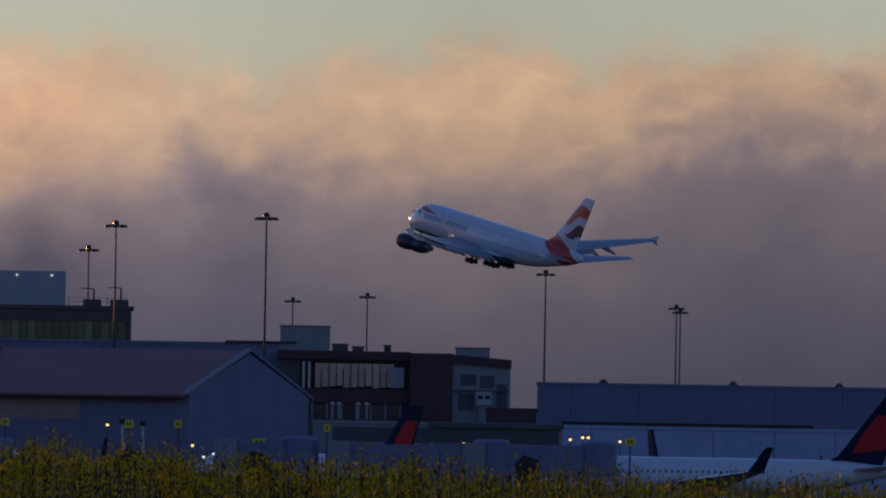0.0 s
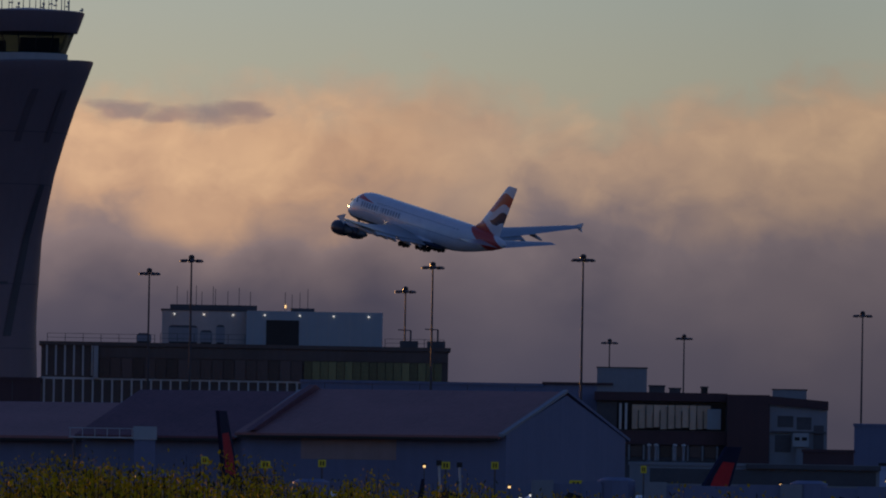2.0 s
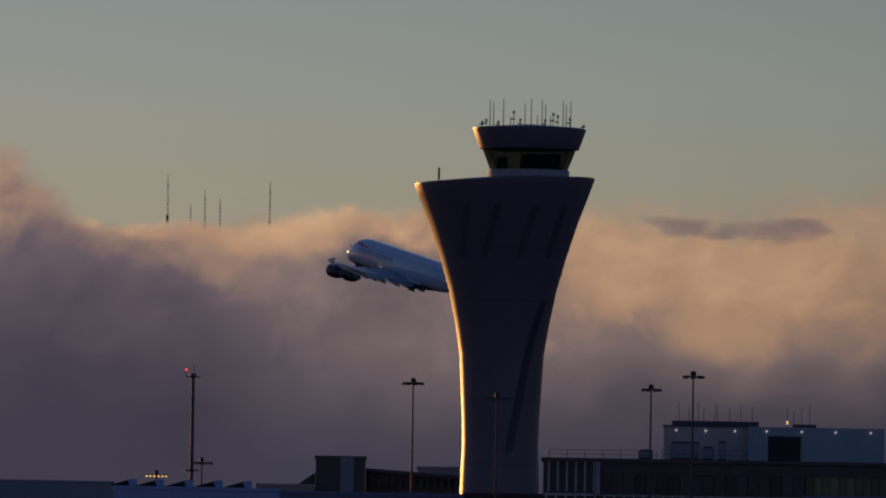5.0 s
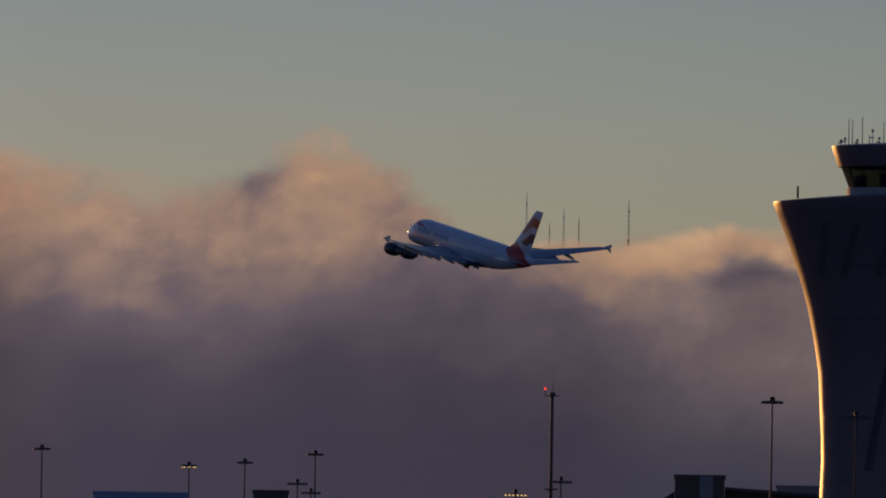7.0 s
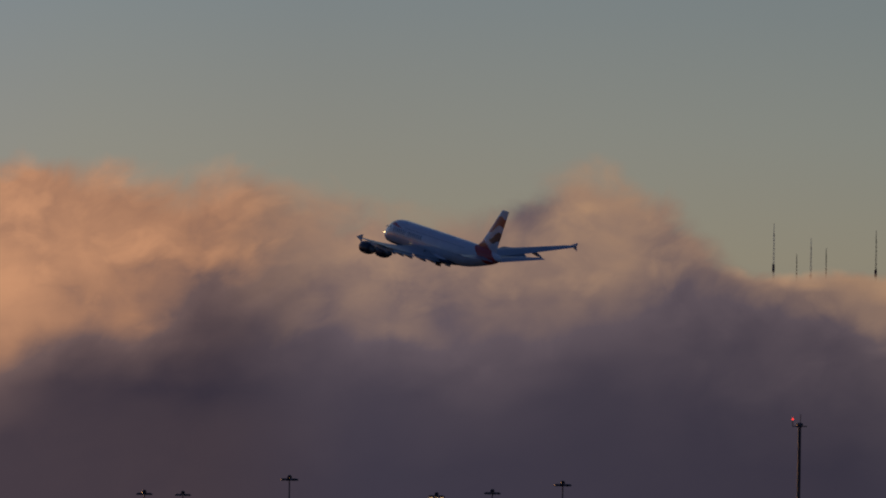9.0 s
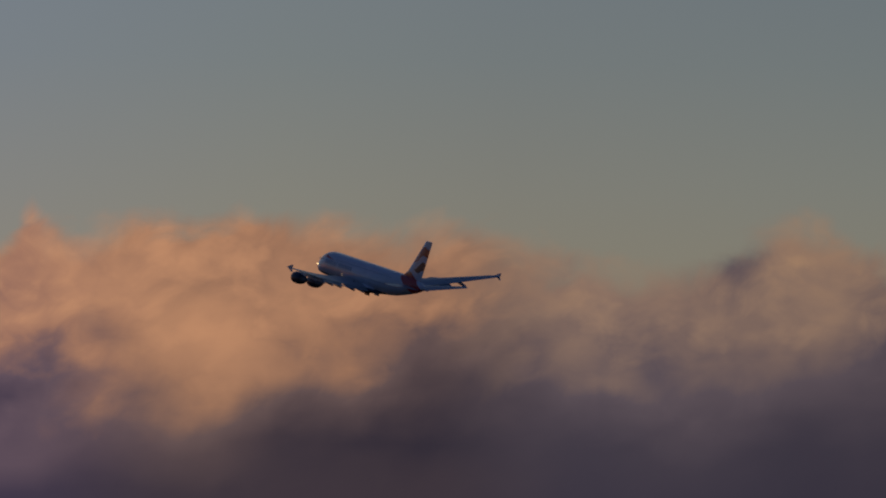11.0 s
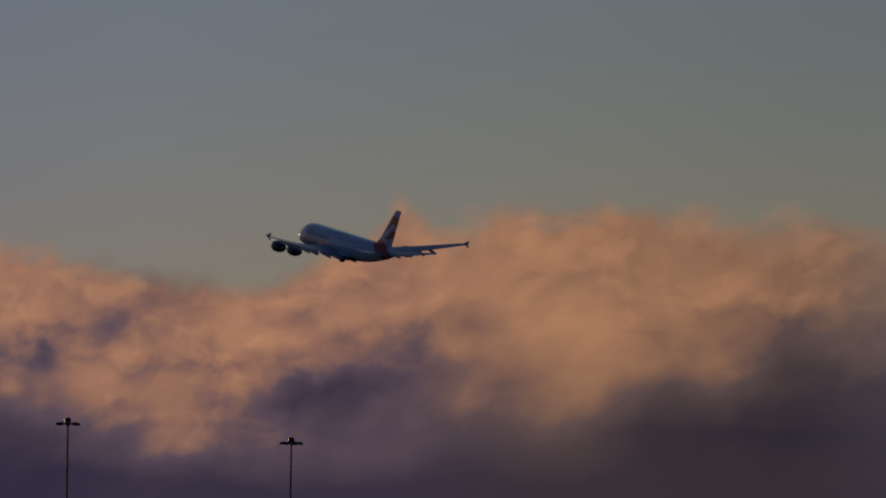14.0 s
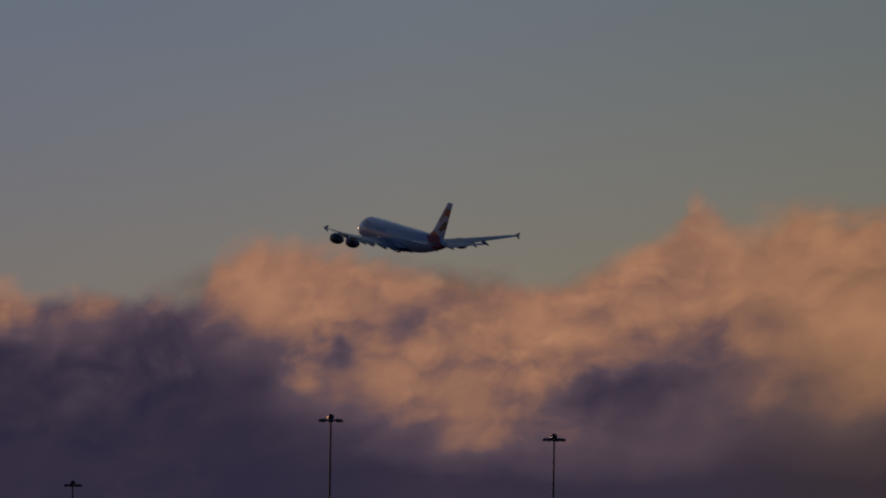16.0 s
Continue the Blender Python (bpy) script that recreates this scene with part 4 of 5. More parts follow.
# ---- gabled halls ----
def hall(name, a_corner, d, turn, length, width, eave, ridge, wall, label, roof=ROOF_METAL):
    s = Site(a_corner, a_corner, d, turn)
    ob = s.thing(name, label, "hall", "gabled halls")
    part("wall", box(-length, 0, 0.3, width - 0.3, 0, eave), wall, ob)
    bm = bmesh.new()
    half = width / 2
    v = [bm.verts.new(p) for p in ((-0.02, 0.3, eave), (-0.02, width - 0.3, eave), (-0.02, half, ridge - 0.4), (-0.3, 0.3, eave), (-0.3, width - 0.3, eave), (-0.3, half, ridge - 0.4))]
    bm.faces.new(v[:3]); bm.faces.new(v[3:][::-1])
    for i in range(3):
        j = (i + 1) % 3
        bm.faces.new((v[i], v[j], v[3 + j], v[3 + i]))
    part("gable", bm, wall, ob)
    for side, nm in ((0, "roof_slope"), (1, "roof_slope")):
        y0, y1 = (-0.7, half) if side == 0 else (width + 0.7, half)
        bm = bmesh.new()
        z0 = eave - 0.7 * (ridge - eave) / half
        rows = [[bm.verts.new((x, y, z)) for y, z in ((y0, z0), (y1, ridge), (y1, ridge - 0.35), (y0, z0 - 0.35))] for x in (-length - 0.4, -0.4)]
        for i in range(4):
            j = (i + 1) % 4
            bm.faces.new((rows[0][i], rows[0][j], rows[1][j], rows[1][i]))
        bm.faces.new(rows[0]); bm.faces.new(rows[1][::-1])
        slope = part(nm, bm, roof, ob)
        if side == 0:
            x = -length
            while x < -0.8:
                rb = bmesh.new()
                r = [[rb.verts.new((xx, y, z)) for xx in (x, x + 0.09)] for y, z in ((y0, z0 + 0.004), (y1, ridge + 0.004), (y1, ridge + 0.025), (y0, z0 + 0.025))]
                for i in range(4):
                    j = (i + 1) % 4
                    rb.faces.new((r[i][0], r[i][1], r[j][1], r[j][0]))
                rb.faces.new([q[0] for q in r]); rb.faces.new([q[1] for q in r][::-1])
                part("seam", rb, roof, slope)
                x += 0.62
    for y0, y1, trim in ((-0.7, half, GREY_PANEL), (width + 0.7, half, wall)):
        bm = bmesh.new()
        z0 = eave - 0.7 * (ridge - eave) / half
        a = [bm.verts.new((x, y, z)) for x, y, z in ((-0.45, y0, z0 - 0.1), (0.12, y0, z0 - 0.1), (0.12, y0, z0 + 0.2), (-0.45, y0, z0 + 0.2))]
        b = [bm.verts.new((x, y, z)) for x, y, z in ((-0.45, y1, ridge - 0.1), (0.12, y1, ridge - 0.1), (0.12, y1, ridge + 0.2), (-0.45, y1, ridge + 0.2))]
        for i in range(4):
            j = (i + 1) % 4
            bm.faces.new((a[i], a[j], b[j], b[i]))
        bm.faces.new(a); bm.faces.new(b[::-1])
        part("verge", bm, trim, ob, "trim along the gable")
    part("gutter", box(-length, -0.5, -0.95, -0.7, eave - 0.75, eave - 0.45), BLACK, ob)
    return s, ob


s_, hall_ob = hall("gate_hall", 5.14, 1190, -25, 31, 31, 13.2, 17.95, BLUE_WALL, "gabled blue-grey gate hall with ribbed dull roof")
part("pale_panel", box(-24, -12.8, 0.26, 0.3, 10.3, 12.5), WARM_WALL, hall_ob, "faded beige wall panel")
hall("gate_hall", -18.2, 1206, -25, 19, 31, 12.8, 17.7, BLUE_WALL, "gabled gate hall with dark red ribbed roof", ROOF_RED)
s_, hall_ob = hall("gate_hall", -27.5, 1216, -25, 32.5, 31, 12.6, 16.3, BLUE_WALL, "gabled gate hall with pale ribbed roof beyond")
hip = bmesh.new()
low_ring = [hip.verts.new(p) for p in ((-27.5, -0.9, 12.55), (-32.4, 15.5, 16.45), (-34.2, 15.5, 16.9), (-35.6, -0.9, 12.2))]
high_ring = [hip.verts.new((v.co.x, v.co.y, v.co.z + 0.35)) for v in low_ring]
hip.faces.new(low_ring[::-1]); hip.faces.new(high_ring)
for k in range(4):
    hip.faces.new((low_ring[k], low_ring[(k + 1) % 4], high_ring[(k + 1) % 4], high_ring[k]))
part("hip_slope", hip, BROWN, hall_ob, "dark red hipped end of the roof")
s_ = Site(-17.0, -17.0, 1204, -25)
ob_ = s_.thing("fire_wall", "dark stepped parapet wall between two gabled halls", "wall")
part("wall", prism([(-15.9, 13.3), (15.9, 13.3), (0, 18.4)], -0.8, 0.0), ROOF_RED, ob_)
ob_.matrix_basis = s_.pose @ pose(0, 13.6, 0, 0, 0, 90)


# ---- office block with blinds ----
def office():
    s = Site(8.5, 33.6, 1350)
    ob = s.thing("office_building", "dark brown office block with a strip of lit blinds", "building")
    part("wing", box(s.x(13.2), s.x(24.75), 1.0, 26, 0, s.z(13.1)), EQUIP, ob)
    part("wing_roof", box(s.x(13.0), s.x(24.75), 0.2, 26, s.z(12.75), s.z(13.5)), BROWN, ob)
    part("sill_band", box(s.x(14.6), s.x(24.75), 0.4, 1.0, s.z(8.9), s.z(10.1)), BROWN, ob)
    part("low_wing", box(s.x(8.5), s.x(14.6), 6, 26, 0, s.z(14.12)), BLUE_WALL, ob)
    part("low_roof", box(s.x(8.3), s.x(14.6), 5.7, 26, s.z(14.12), s.z(14.32)), BROWN, ob)
    part("window_recess", box(s.x(15.0), s.x(24.6), 0.9, 1.0, s.z(10.15), s.z(12.6)), DARK_GLASS, ob)
    a = 16.3
    k = 0
    while a < 22.7:
        part("blind", box(s.x(a) + 0.05, s.x(a + 0.63), 0.7, 0.85, s.z(10.25 + 0.06 * (k % 4)), s.z(12.4)), BEIGE, ob, "drawn blind catching warm light")
        part("mullion", box(s.x(a) - 0.05, s.x(a) + 0.04, 0.5, 0.9, s.z(10.2), s.z(11.6 + 0.3 * (k % 3))), BLACK, ob)
        a += 0.66 if k % 3 else 0.6
        k += 1
    part("white_panel", box(s.x(23.0), s.x(24.2), 0.5, 0.9, s.z(10.3), s.z(12.1)), WHITE_PANEL, ob)
    for a in (15.2, 15.7):
        part("pier", box(s.x(a), s.x(a + 0.22), 0.3, 0.9, s.z(10.2), s.z(12.5)), FIN_PALE, ob)
    part("brown_cube", box(s.x(24.75), s.x(28.5), -2.0, 26, 0, s.z(13.4)), BROWN, ob)
    v0, v1 = s.x(28.5), s.x(33.6)
    z0, z1 = s.z(13.25), s.z(12.85)
    part("grey_wing", prism([(v0, 0), (v1, 0), (v1, z1), (v0, z0)], -1.6, 24), GREY_PANEL, ob)
    part("grey_wing_eave", prism([(v0 - 0.1, z0 - 0.9), (v1 + 0.1, z1 - 0.9), (v1 + 0.1, z1 + 0.1), (v0 - 0.1, z0 + 0.1)], -2.1, 24), BROWN, ob)
    for a0, a1, e0, e1 in ((29.2, 30.6, 10.6, 11.6), (30.9, 32.2, 10.4, 11.5), (32.4, 33.3, 8.6, 10.8), (29.0, 30.4, 8.4, 9.9)):
        part("glazing", box(s.x(a0), s.x(a1), -1.66, -1.604, s.z(e0), s.z(e1)), EQUIP, ob)
    part("ledge", box(s.x(28.6), s.x(33.5), -2.0, -1.6, s.z(10.1), s.z(10.25)), EQUIP, ob)
    a = 15.0
    while a < 23.8:
        part("lower_glass", box(s.x(a), s.x(a + 1.0), 0.85, 0.99, s.z(7.8), s.z(8.8)), BRONZE_GLASS, ob)
        part("column", box(s.x(a + 1.05), s.x(a + 1.2), 0.3, 0.99, s.z(7.5), s.z(8.85)), GREY_PANEL, ob)
        a += 1.3
    roof = s.z(13.5)
    for a0, a1, e0, e1, mat, lab in ((13.19, 17.6, 13.5, 15.6, GREY_PANEL, "large grey rooftop plant box"), (17.8, 19.2, 13.5, 14.05, EQUIP, "low grey rooftop plant box"), (19.6, 20.6, 13.5, 13.85, EQUIP, "low grey rooftop plant box"), (22.4, 23.0, 13.5, 14.0, BLACK, "small dark rooftop fan box"), (28.73, 31.74, 13.25, 13.9, GREY_PANEL, "wide grey rooftop plant box")):
        u = Site(a0, a1, 1356)
        unit = u.thing("rooftop_unit", lab + " on the office block", "plant box", "rooftop units")
        part("casing", box(u.x(a0), u.x(a1), 0, 5, u.z(e0) - 1.0, u.z(e1)), mat, unit)
        part("lid", box(u.x(a0) - 0.1, u.x(a1) + 0.1, -0.1, 5.1, u.z(e1), u.z(e1) + 0.12), EQUIP, unit)
    u = Site(30.5, 32.1, 1346)
    cabin = u.thing("control_cabin", "small white ramp cabin with two dark windows", "cabin")
    part("body", box(u.x(30.6), u.x(32.0), 0, 2, u.z(8.9), u.z(10.1)), WHITE_PANEL, cabin)
    part("stilt", box(u.x(30.9), u.x(31.7), 0.4, 1.6, 0, u.z(8.9)), GREY_PANEL, cabin)
    for a in (30.75, 31.4):
        part("window", box(u.x(a), u.x(a + 0.45), -0.02, 0, u.z(9.45), u.z(9.75)), DARK_GLASS, cabin)


office()

s_, hangar = block("maintenance_hangar", 36.0, 92, 11.05, 1500, 60, BLUE_WALL, "very long blue-grey hangar with a dark door strip", ribs=9)
part("door_strip", box(s_.x(38.2), s_.x(60.5), -0.4, 0, s_.z(7.35), s_.z(7.6)), BLACK, hangar)
for a in (41.8, 53.3, 62.7):
    part("roof_vent", prism([(s_.x(a) - 0.7, s_.z(11.05)), (s_.x(a) + 0.7, s_.z(11.05)), (s_.x(a) + 0.2, s_.z(11.05) + 0.55), (s_.x(a) - 0.2, s_.z(11.05) + 0.55)], 2, 4), EQUIP, hangar)
block("gate_concourse", 38.2, 92, 7.3, 1300, 25, PALE_WALL, "long pale gate concourse wall", ribs=7)
s_, low = block("low_gate_building", 16.2, 38.3, 7.35, 1262, 20, GREY_PANEL, "low flat-roofed grey gate building")
part("roof_edge", box(s_.x(26.5), s_.x(38.4), -0.6, 0, s_.z(6.9), s_.z(7.3)), EQUIP, low)
part("window_band", box(s_.x(18), s_.x(38), -0.05, 0, s_.z(5.5), s_.z(6.8)), EQUIP, low)
block("link_building", 31.5, 36.0, 8.7, 1330, 10, BROWN, "small brown link building between office and hangar")
# ---- aprons: jet bridges, signs, parked jets ----
def gate_sign(a, e, d, w=0.85, h=0.75, dark=False):
    s = Site(a, a, d)
    ob = s.thing("gate_sign", "square yellow-green illuminated gate sign on a post", "sign", "gate signs")
    z = s.z(e)
    part("post", tube((0, 0.2, 0), (0, 0.2, z + h / 2), 0.09, n=6), EQUIP, ob)
    part("panel", box(-w / 2, w / 2, 0, 0.12, z - h / 2, z + h / 2), SIGN_YELLOW, ob)
    for x in (-0.22, 0.06):
        part("bar", box(x * w / 0.85, (x + 0.16) * w / 0.85, -0.012, 0, z - h * 0.28, z + h * 0.28), SIGN_DARK, ob)


for a, e, w in ((-0.06, 6.71, 0.9), (4.29, 6.78, 0.75), (11.47, 5.26, 1.3), (17.45, 6.66, 0.6), (33.12, 5.54, 1.0), (44.3, 5.88, 1.0), (-11.0, 6.7, 0.8), (-16.0, 6.5, 1.0), (-21.4, 6.8, 0.7)):
    gate_sign(a, e, 1138, w)


def jet_bridge(a0, a1, e, d, mat, turn=0):
    s = Site(a0, a1, d, turn)
    ob = s.thing("jet_bridge", "pale blue-grey boxy passenger boarding bridge", "jet bridge", "jet bridges")
    x0, x1, z1 = s.x(a0), s.x(a1), s.z(e)
    z0 = z1 - 2.9
    part("tunnel", box(x0, x1, 0, 2.6, z0, z1), mat, ob)
    part("tunnel_sleeve", box(x0 + (x1 - x0) * 0.55, x1 - 0.3, -0.18, 2.78, z0 - 0.2, z1 + 0.2), mat, ob)
    part("cab", box(x0 - 2.2, x0, -0.6, 3.2, z0 - 0.2, z1 + 0.3), GREY_PANEL, ob)
    for x in (x0 + 2.5, x1 - 2.5):
        part("leg", box(x - 0.25, x + 0.25, 0.9, 1.6, 0, z0), EQUIP, ob)
    part("rotunda", lathe([(1.9, z0 - 0.4), (1.9, z1 + 0.4), (1.2, z1 + 0.7)], 14), mat, ob).location = (x1 + 1.2, 1.3, 0)
    part("rotunda_column", tube((x1 + 1.2, 1.3, 0), (x1 + 1.2, 1.3, z0 - 0.3), 0.6, n=10), EQUIP, ob)


for a0, a1, e, m in ((-24, -13, 4.7, BLUE_WALL), (9.5, 14.0, 5.3, BLUE_WALL), (19.5, 31, 5.3, BLUE_WALL), (31.5, 40.4, 5.3, BLUE_WALL), (-36, -27, 5.0, BLUE_WALL)):
    jet_bridge(a0, a1, e, 1128, m)


def foil(points, thick, bm=None):
    """A flat outline in x and z with a thickness in y, thinner towards its rear edge."""
    return prism(points, -thick / 2, thick / 2, bm)


def parked_jet(a, d, turn, length, radius, h_tail, scheme, label):
    """A twin-engined jet: nose along its own +x, tail at -x."""
    s = Site(a, a, d, turn)
    ob = s.thing("parked_jet", label, "airliner", "parked airliners")
    zc = radius + 3.2
    ring = lambda x, r, z: [(x, r * math.cos(2 * math.pi * i / 20), z + r * math.sin(2 * math.pi * i / 20)) for i in range(20)]
    L = length
    smooth(part("fuselage", loft([ring(L / 2, 0.1, zc - 0.4), ring(L / 2 - 1.0, radius * 0.55, zc - 0.25), ring(L / 2 - 3, radius * 0.9, zc), ring(L / 2 - 6, radius, zc), ring(-L / 2 + 14, radius, zc), ring(-L / 2 + 6, radius * 0.7, zc + 0.5), ring(-L / 2, 0.25, zc + 1.0)]), PLANE_WHITE, ob))
    x = -L / 2 + 14
    while x < L / 2 - 5:
        for sd in (-1, 1):
            part("cabin_window", box(x, x + 0.24, sd * radius * 0.962 - 0.03, sd * radius * 0.962 + 0.03, zc + 0.34, zc + 0.64), TITLE_GREY, ob)
        x += 0.62
    base = zc + radius * 0.6
    fin = part("fin", foil([(-L / 2 + 9.5, base - 0.6), (-L / 2 + 2.4, base - 0.6), (-L / 2 - 0.6, h_tail), (-L / 2 + 1.9, h_tail), (-L / 2 + 6.6, base + 1.2)], 0.36), TAIL_BLUE, ob)
    hm = h_tail - base
    if scheme == "red":
        part("tail_flash", foil([(-L / 2 + 5.2, base + hm * 0.2), (-L / 2 + 1.9, base + hm * 0.26), (-L / 2 + 0.6, base + hm * 0.72), (-L / 2 + 2.6, base + hm * 0.74), (-L / 2 + 4.2, base + hm * 0.46)], 0.38), TAIL_RED, fin, "plain red flash on the fin")
    else:
        part("tail_flash", foil([(-L / 2 + 5.5, base + 0.3), (-L / 2 + 2.8, base + 0.3), (-L / 2 + 1.8, base + hm * 0.4)], 0.38), WHITE_PANEL, fin, "plain pale flash on the fin")
    for sd in (-1, 1):
        bm = bmesh.new()
        loft([[(x, y, z) for x, y, z in ((3.5, sd * radius * 0.8, zc - 1.0), (-4.0, sd * radius * 0.8, zc - 1.1), (-4.0, sd * radius * 0.8, zc - 0.7), (2.0, sd * radius * 0.8, zc - 0.4))],
              [(x, sd * 17.0, z) for x, z in ((-6.2, zc + 0.5), (-7.8, zc + 0.5), (-7.8, zc + 0.6), (-6.5, zc + 0.65))]], bm=bm)
        part("wing", bm, PLANE_GREY, ob)
        bm = bmesh.new()
        loft([[(-6.2, sd * 17.0, zc + 0.5), (-7.8, sd * 17.0, zc + 0.5), (-7.8, sd * 17.1, zc + 0.6), (-6.2, sd * 17.1, zc + 0.6)],
              [(-8.0, sd * 17.7, zc + 3.0), (-8.7, sd * 17.7, zc + 3.0), (-8.7, sd * 17.8, zc + 3.0), (-8.0, sd * 17.8, zc + 3.0)]], bm=bm)
        part("winglet", bm, TAIL_BLUE, ob)
        eng = smooth(part("engine", loft([[(xx, sd * 5.6 + r * math.cos(2 * math.pi * i / 16), 2.4 + r * math.sin(2 * math.pi * i / 16)) for i in range(16)] for xx, r in ((4.6, 0.9), (4.0, 1.1), (1.8, 1.1), (0.4, 0.7))]), PLANE_WHITE, ob))
        part("pylon", box(0.5, 3.0, sd * 5.6 - 0.15, sd * 5.6 + 0.15, 3.2, zc - 0.6), PLANE_GREY, ob)
        bm = bmesh.new()
        loft([[(-L / 2 + 5.5, sd * 0.6, zc + 0.9), (-L / 2 + 2.0, sd * 0.6, zc + 0.9), (-L / 2 + 2.0, sd * 0.6, zc + 1.1), (-L / 2 + 5.0, sd * 0.6, zc + 1.15)],
              [(-L / 2 + 1.6, sd * 6.5, zc + 1.4), (-L / 2 + 0.2, sd * 6.5, zc + 1.4), (-L / 2 + 0.2, sd * 6.5, zc + 1.5), (-L / 2 + 1.4, sd * 6.5, zc + 1.5)]], bm=bm)
        part("tailplane", bm, PLANE_WHITE, ob)
        part("main_gear", tube((-1.5, sd * 2.8, 0.0), (-1.5, sd * 2.8, zc - 0.8), 0.22, n=8), GEAR_GREY, ob)
        part("main_wheel", tube((-1.5, sd * 2.5, 0.52), (-1.5, sd * 3.1, 0.52), 0.52, n=14), RUBBER, ob)
    part("nose_gear", tube((L / 2 - 5, 0, 0), (L / 2 - 5, 0, zc - 1), 0.15, n=8), GEAR_GREY, ob)
    part("nose_wheel", tube((L / 2 - 5, -0.25, 0.36), (L / 2 - 5, 0.25, 0.36), 0.36, n=12), RUBBER, ob)
    return ob


# Bearings are those of the middle of each fuselage.
parked_jet(49.3, 1150, 180, 44, 1.95, 13.6, "red", "parked white airliner with navy and red tail fin")
parked_jet(48.1, 1240, -82, 38, 1.85, 10.6, "pale", "parked white airliner with a dark tail fin behind the bridges")
parked_jet(16.0, 1169, 233, 38, 1.85, 12.2, "red", "parked airliner behind a bridge with red and navy fin")
parked_jet(-14.5, 1162, 72, 42, 1.9, 14.6, "red", "parked airliner seen nearly end-on with red and navy fin")


def lamp_dot(a, e, d, mat, label):
    s = Site(a, a, d)
    ob = s.thing("apron_lamp", label, "lamp", "small apron lamps")
    z = s.z(e)
    part("post", tube((0, 0.15, 0), (0, 0.15, z + 0.1), 0.06, n=6), EQUIP, ob)
    part("head", box(-0.2, 0.2, 0, 0.3, z + 0.1, z + 0.3), BLACK, ob)
    part("lens", box(-0.13, 0.13, -0.02, 0.18, z - 0.12, z + 0.1), mat, ob, "small glowing lens")


for a, e in ((-1.95, 6.6), (39.0, 6.0), (40.1, 6.2), (43.4, 5.9), (5.6, 4.9), (29.6, 5.5), (40.6, 6.2)):
    lamp_dot(a, e, 1160, WARM_LAMP, "small warm glowing apron lamp on a post")
for a, e in ((6.6, 3.9), (7.5, 4.2), (32.5, 4.6)):
    lamp_dot(a, e, 1150, WHITE_LAMP, "small white glowing apron lamp on a post")


# ---- small apron fittings ----
def guidance_pole(a, e, d, label):
    """A pale tapering post on splayed feet with a dark sensor head."""
    s = Site(a, a, d)
    ob = s.thing("guidance_pole", label, "pole", "gate guidance poles")
    h = s.z(e)
    part("post", tube((0.35, 0, 0.1), (0, 0, h - 0.5), 0.2, 0.12, 8), FIN_PALE, ob)
    part("brace", tube((-0.5, 0, 0.1), (-0.05, 0, h - 1.6), 0.08, 0.06, 6), EQUIP, ob)
    part("foot_plate", box(-0.8, 0.8, -0.4, 0.4, 0, 0.12), EQUIP, ob)
    part("head", box(-0.28, 0.28, -0.25, 0.25, h - 0.5, h), BLACK, ob, "dark sensor head")


guidance_pole(-0.65, 7.15, 1124, "pale tapering guidance pole with dark head beside a gate sign")
guidance_pole(1.16, 7.0, 1124, "pale tapering guidance pole with dark head beside a gate sign")


def vent_pipe(a):
    s = Site(a, a, 1266)
    ob = s.thing("vent_pipe", "pale upright vent pipe on the low gate building roof", "vent pipe", "roof vent pipes")
    z0, z1 = s.z(7.36), s.z(8.75)
    part("pipe", tube((0, 0, z0), (0, 0, z1), 0.14, n=10), GREY_PANEL, ob)
    part("cowl", lathe([(0.16, z1), (0.26, z1 + 0.06), (0.22, z1 + 0.2), (0.05, z1 + 0.26)], 10), FIN_PALE, ob)
    part("flashing", lathe([(0.34, z0), (0.3, z0 + 0.08), (0.16, z0 + 0.16)], 10), EQUIP, ob)


for a in (17.9, 18.5, 20.2, 20.95):
    vent_pipe(a)


def stair_tower():
    s = Site(-26.7, -26.7, 1186)
    ob = s.thing("stair_tower", "blue-grey stair tower with a pale head and walkway", "stair tower")
    part("shaft", box(-1.1, 1.1, 0, 2.4, 0, 11.9), BLUE_WALL, ob)
    part("head", box(-1.25, 1.25, -0.15, 2.55, 11.9, 13.3), WHITE_PANEL, ob, "pale boxy head")
    part("walkway", box(-8.0, -1.25, 0.3, 1.5, 12.0, 12.16), FIN_PALE, ob)
    for k in range(6):
        part("baluster", box(-7.9 + 1.3 * k, -7.82 + 1.3 * k, 0.32, 0.4, 12.16, 13.0), FIN_PALE, ob)
    part("handrail", box(-8.0, -1.25, 0.32, 0.4, 13.0, 13.08), FIN_PALE, ob)
    part("prop", tube((-7.4, 0.9, 0), (-7.4, 0.9, 12.0), 0.16, n=8), EQUIP, ob)


stair_tower()

# ---- weeds on the bank before the camera ----
WEED_GREEN = paint("weed_green", (0.048, 0.040, 0.012), 0.85, vary=0.4, scale=3.0, random=0.5)
WEED_FLOWER = paint("weed_yellow_flower", (0.60, 0.39, 0.012), 0.9, vary=0.3, scale=3.0)
WEED_STRAW = paint("weed_straw", (0.34, 0.22, 0.09), 0.85, vary=0.4, scale=3.0)

for matt in (WEED_GREEN, WEED_FLOWER, WEED_STRAW):
    matt.node_tree.nodes["Principled BSDF"].inputs["Specular IOR Level"].default_value = 0.08


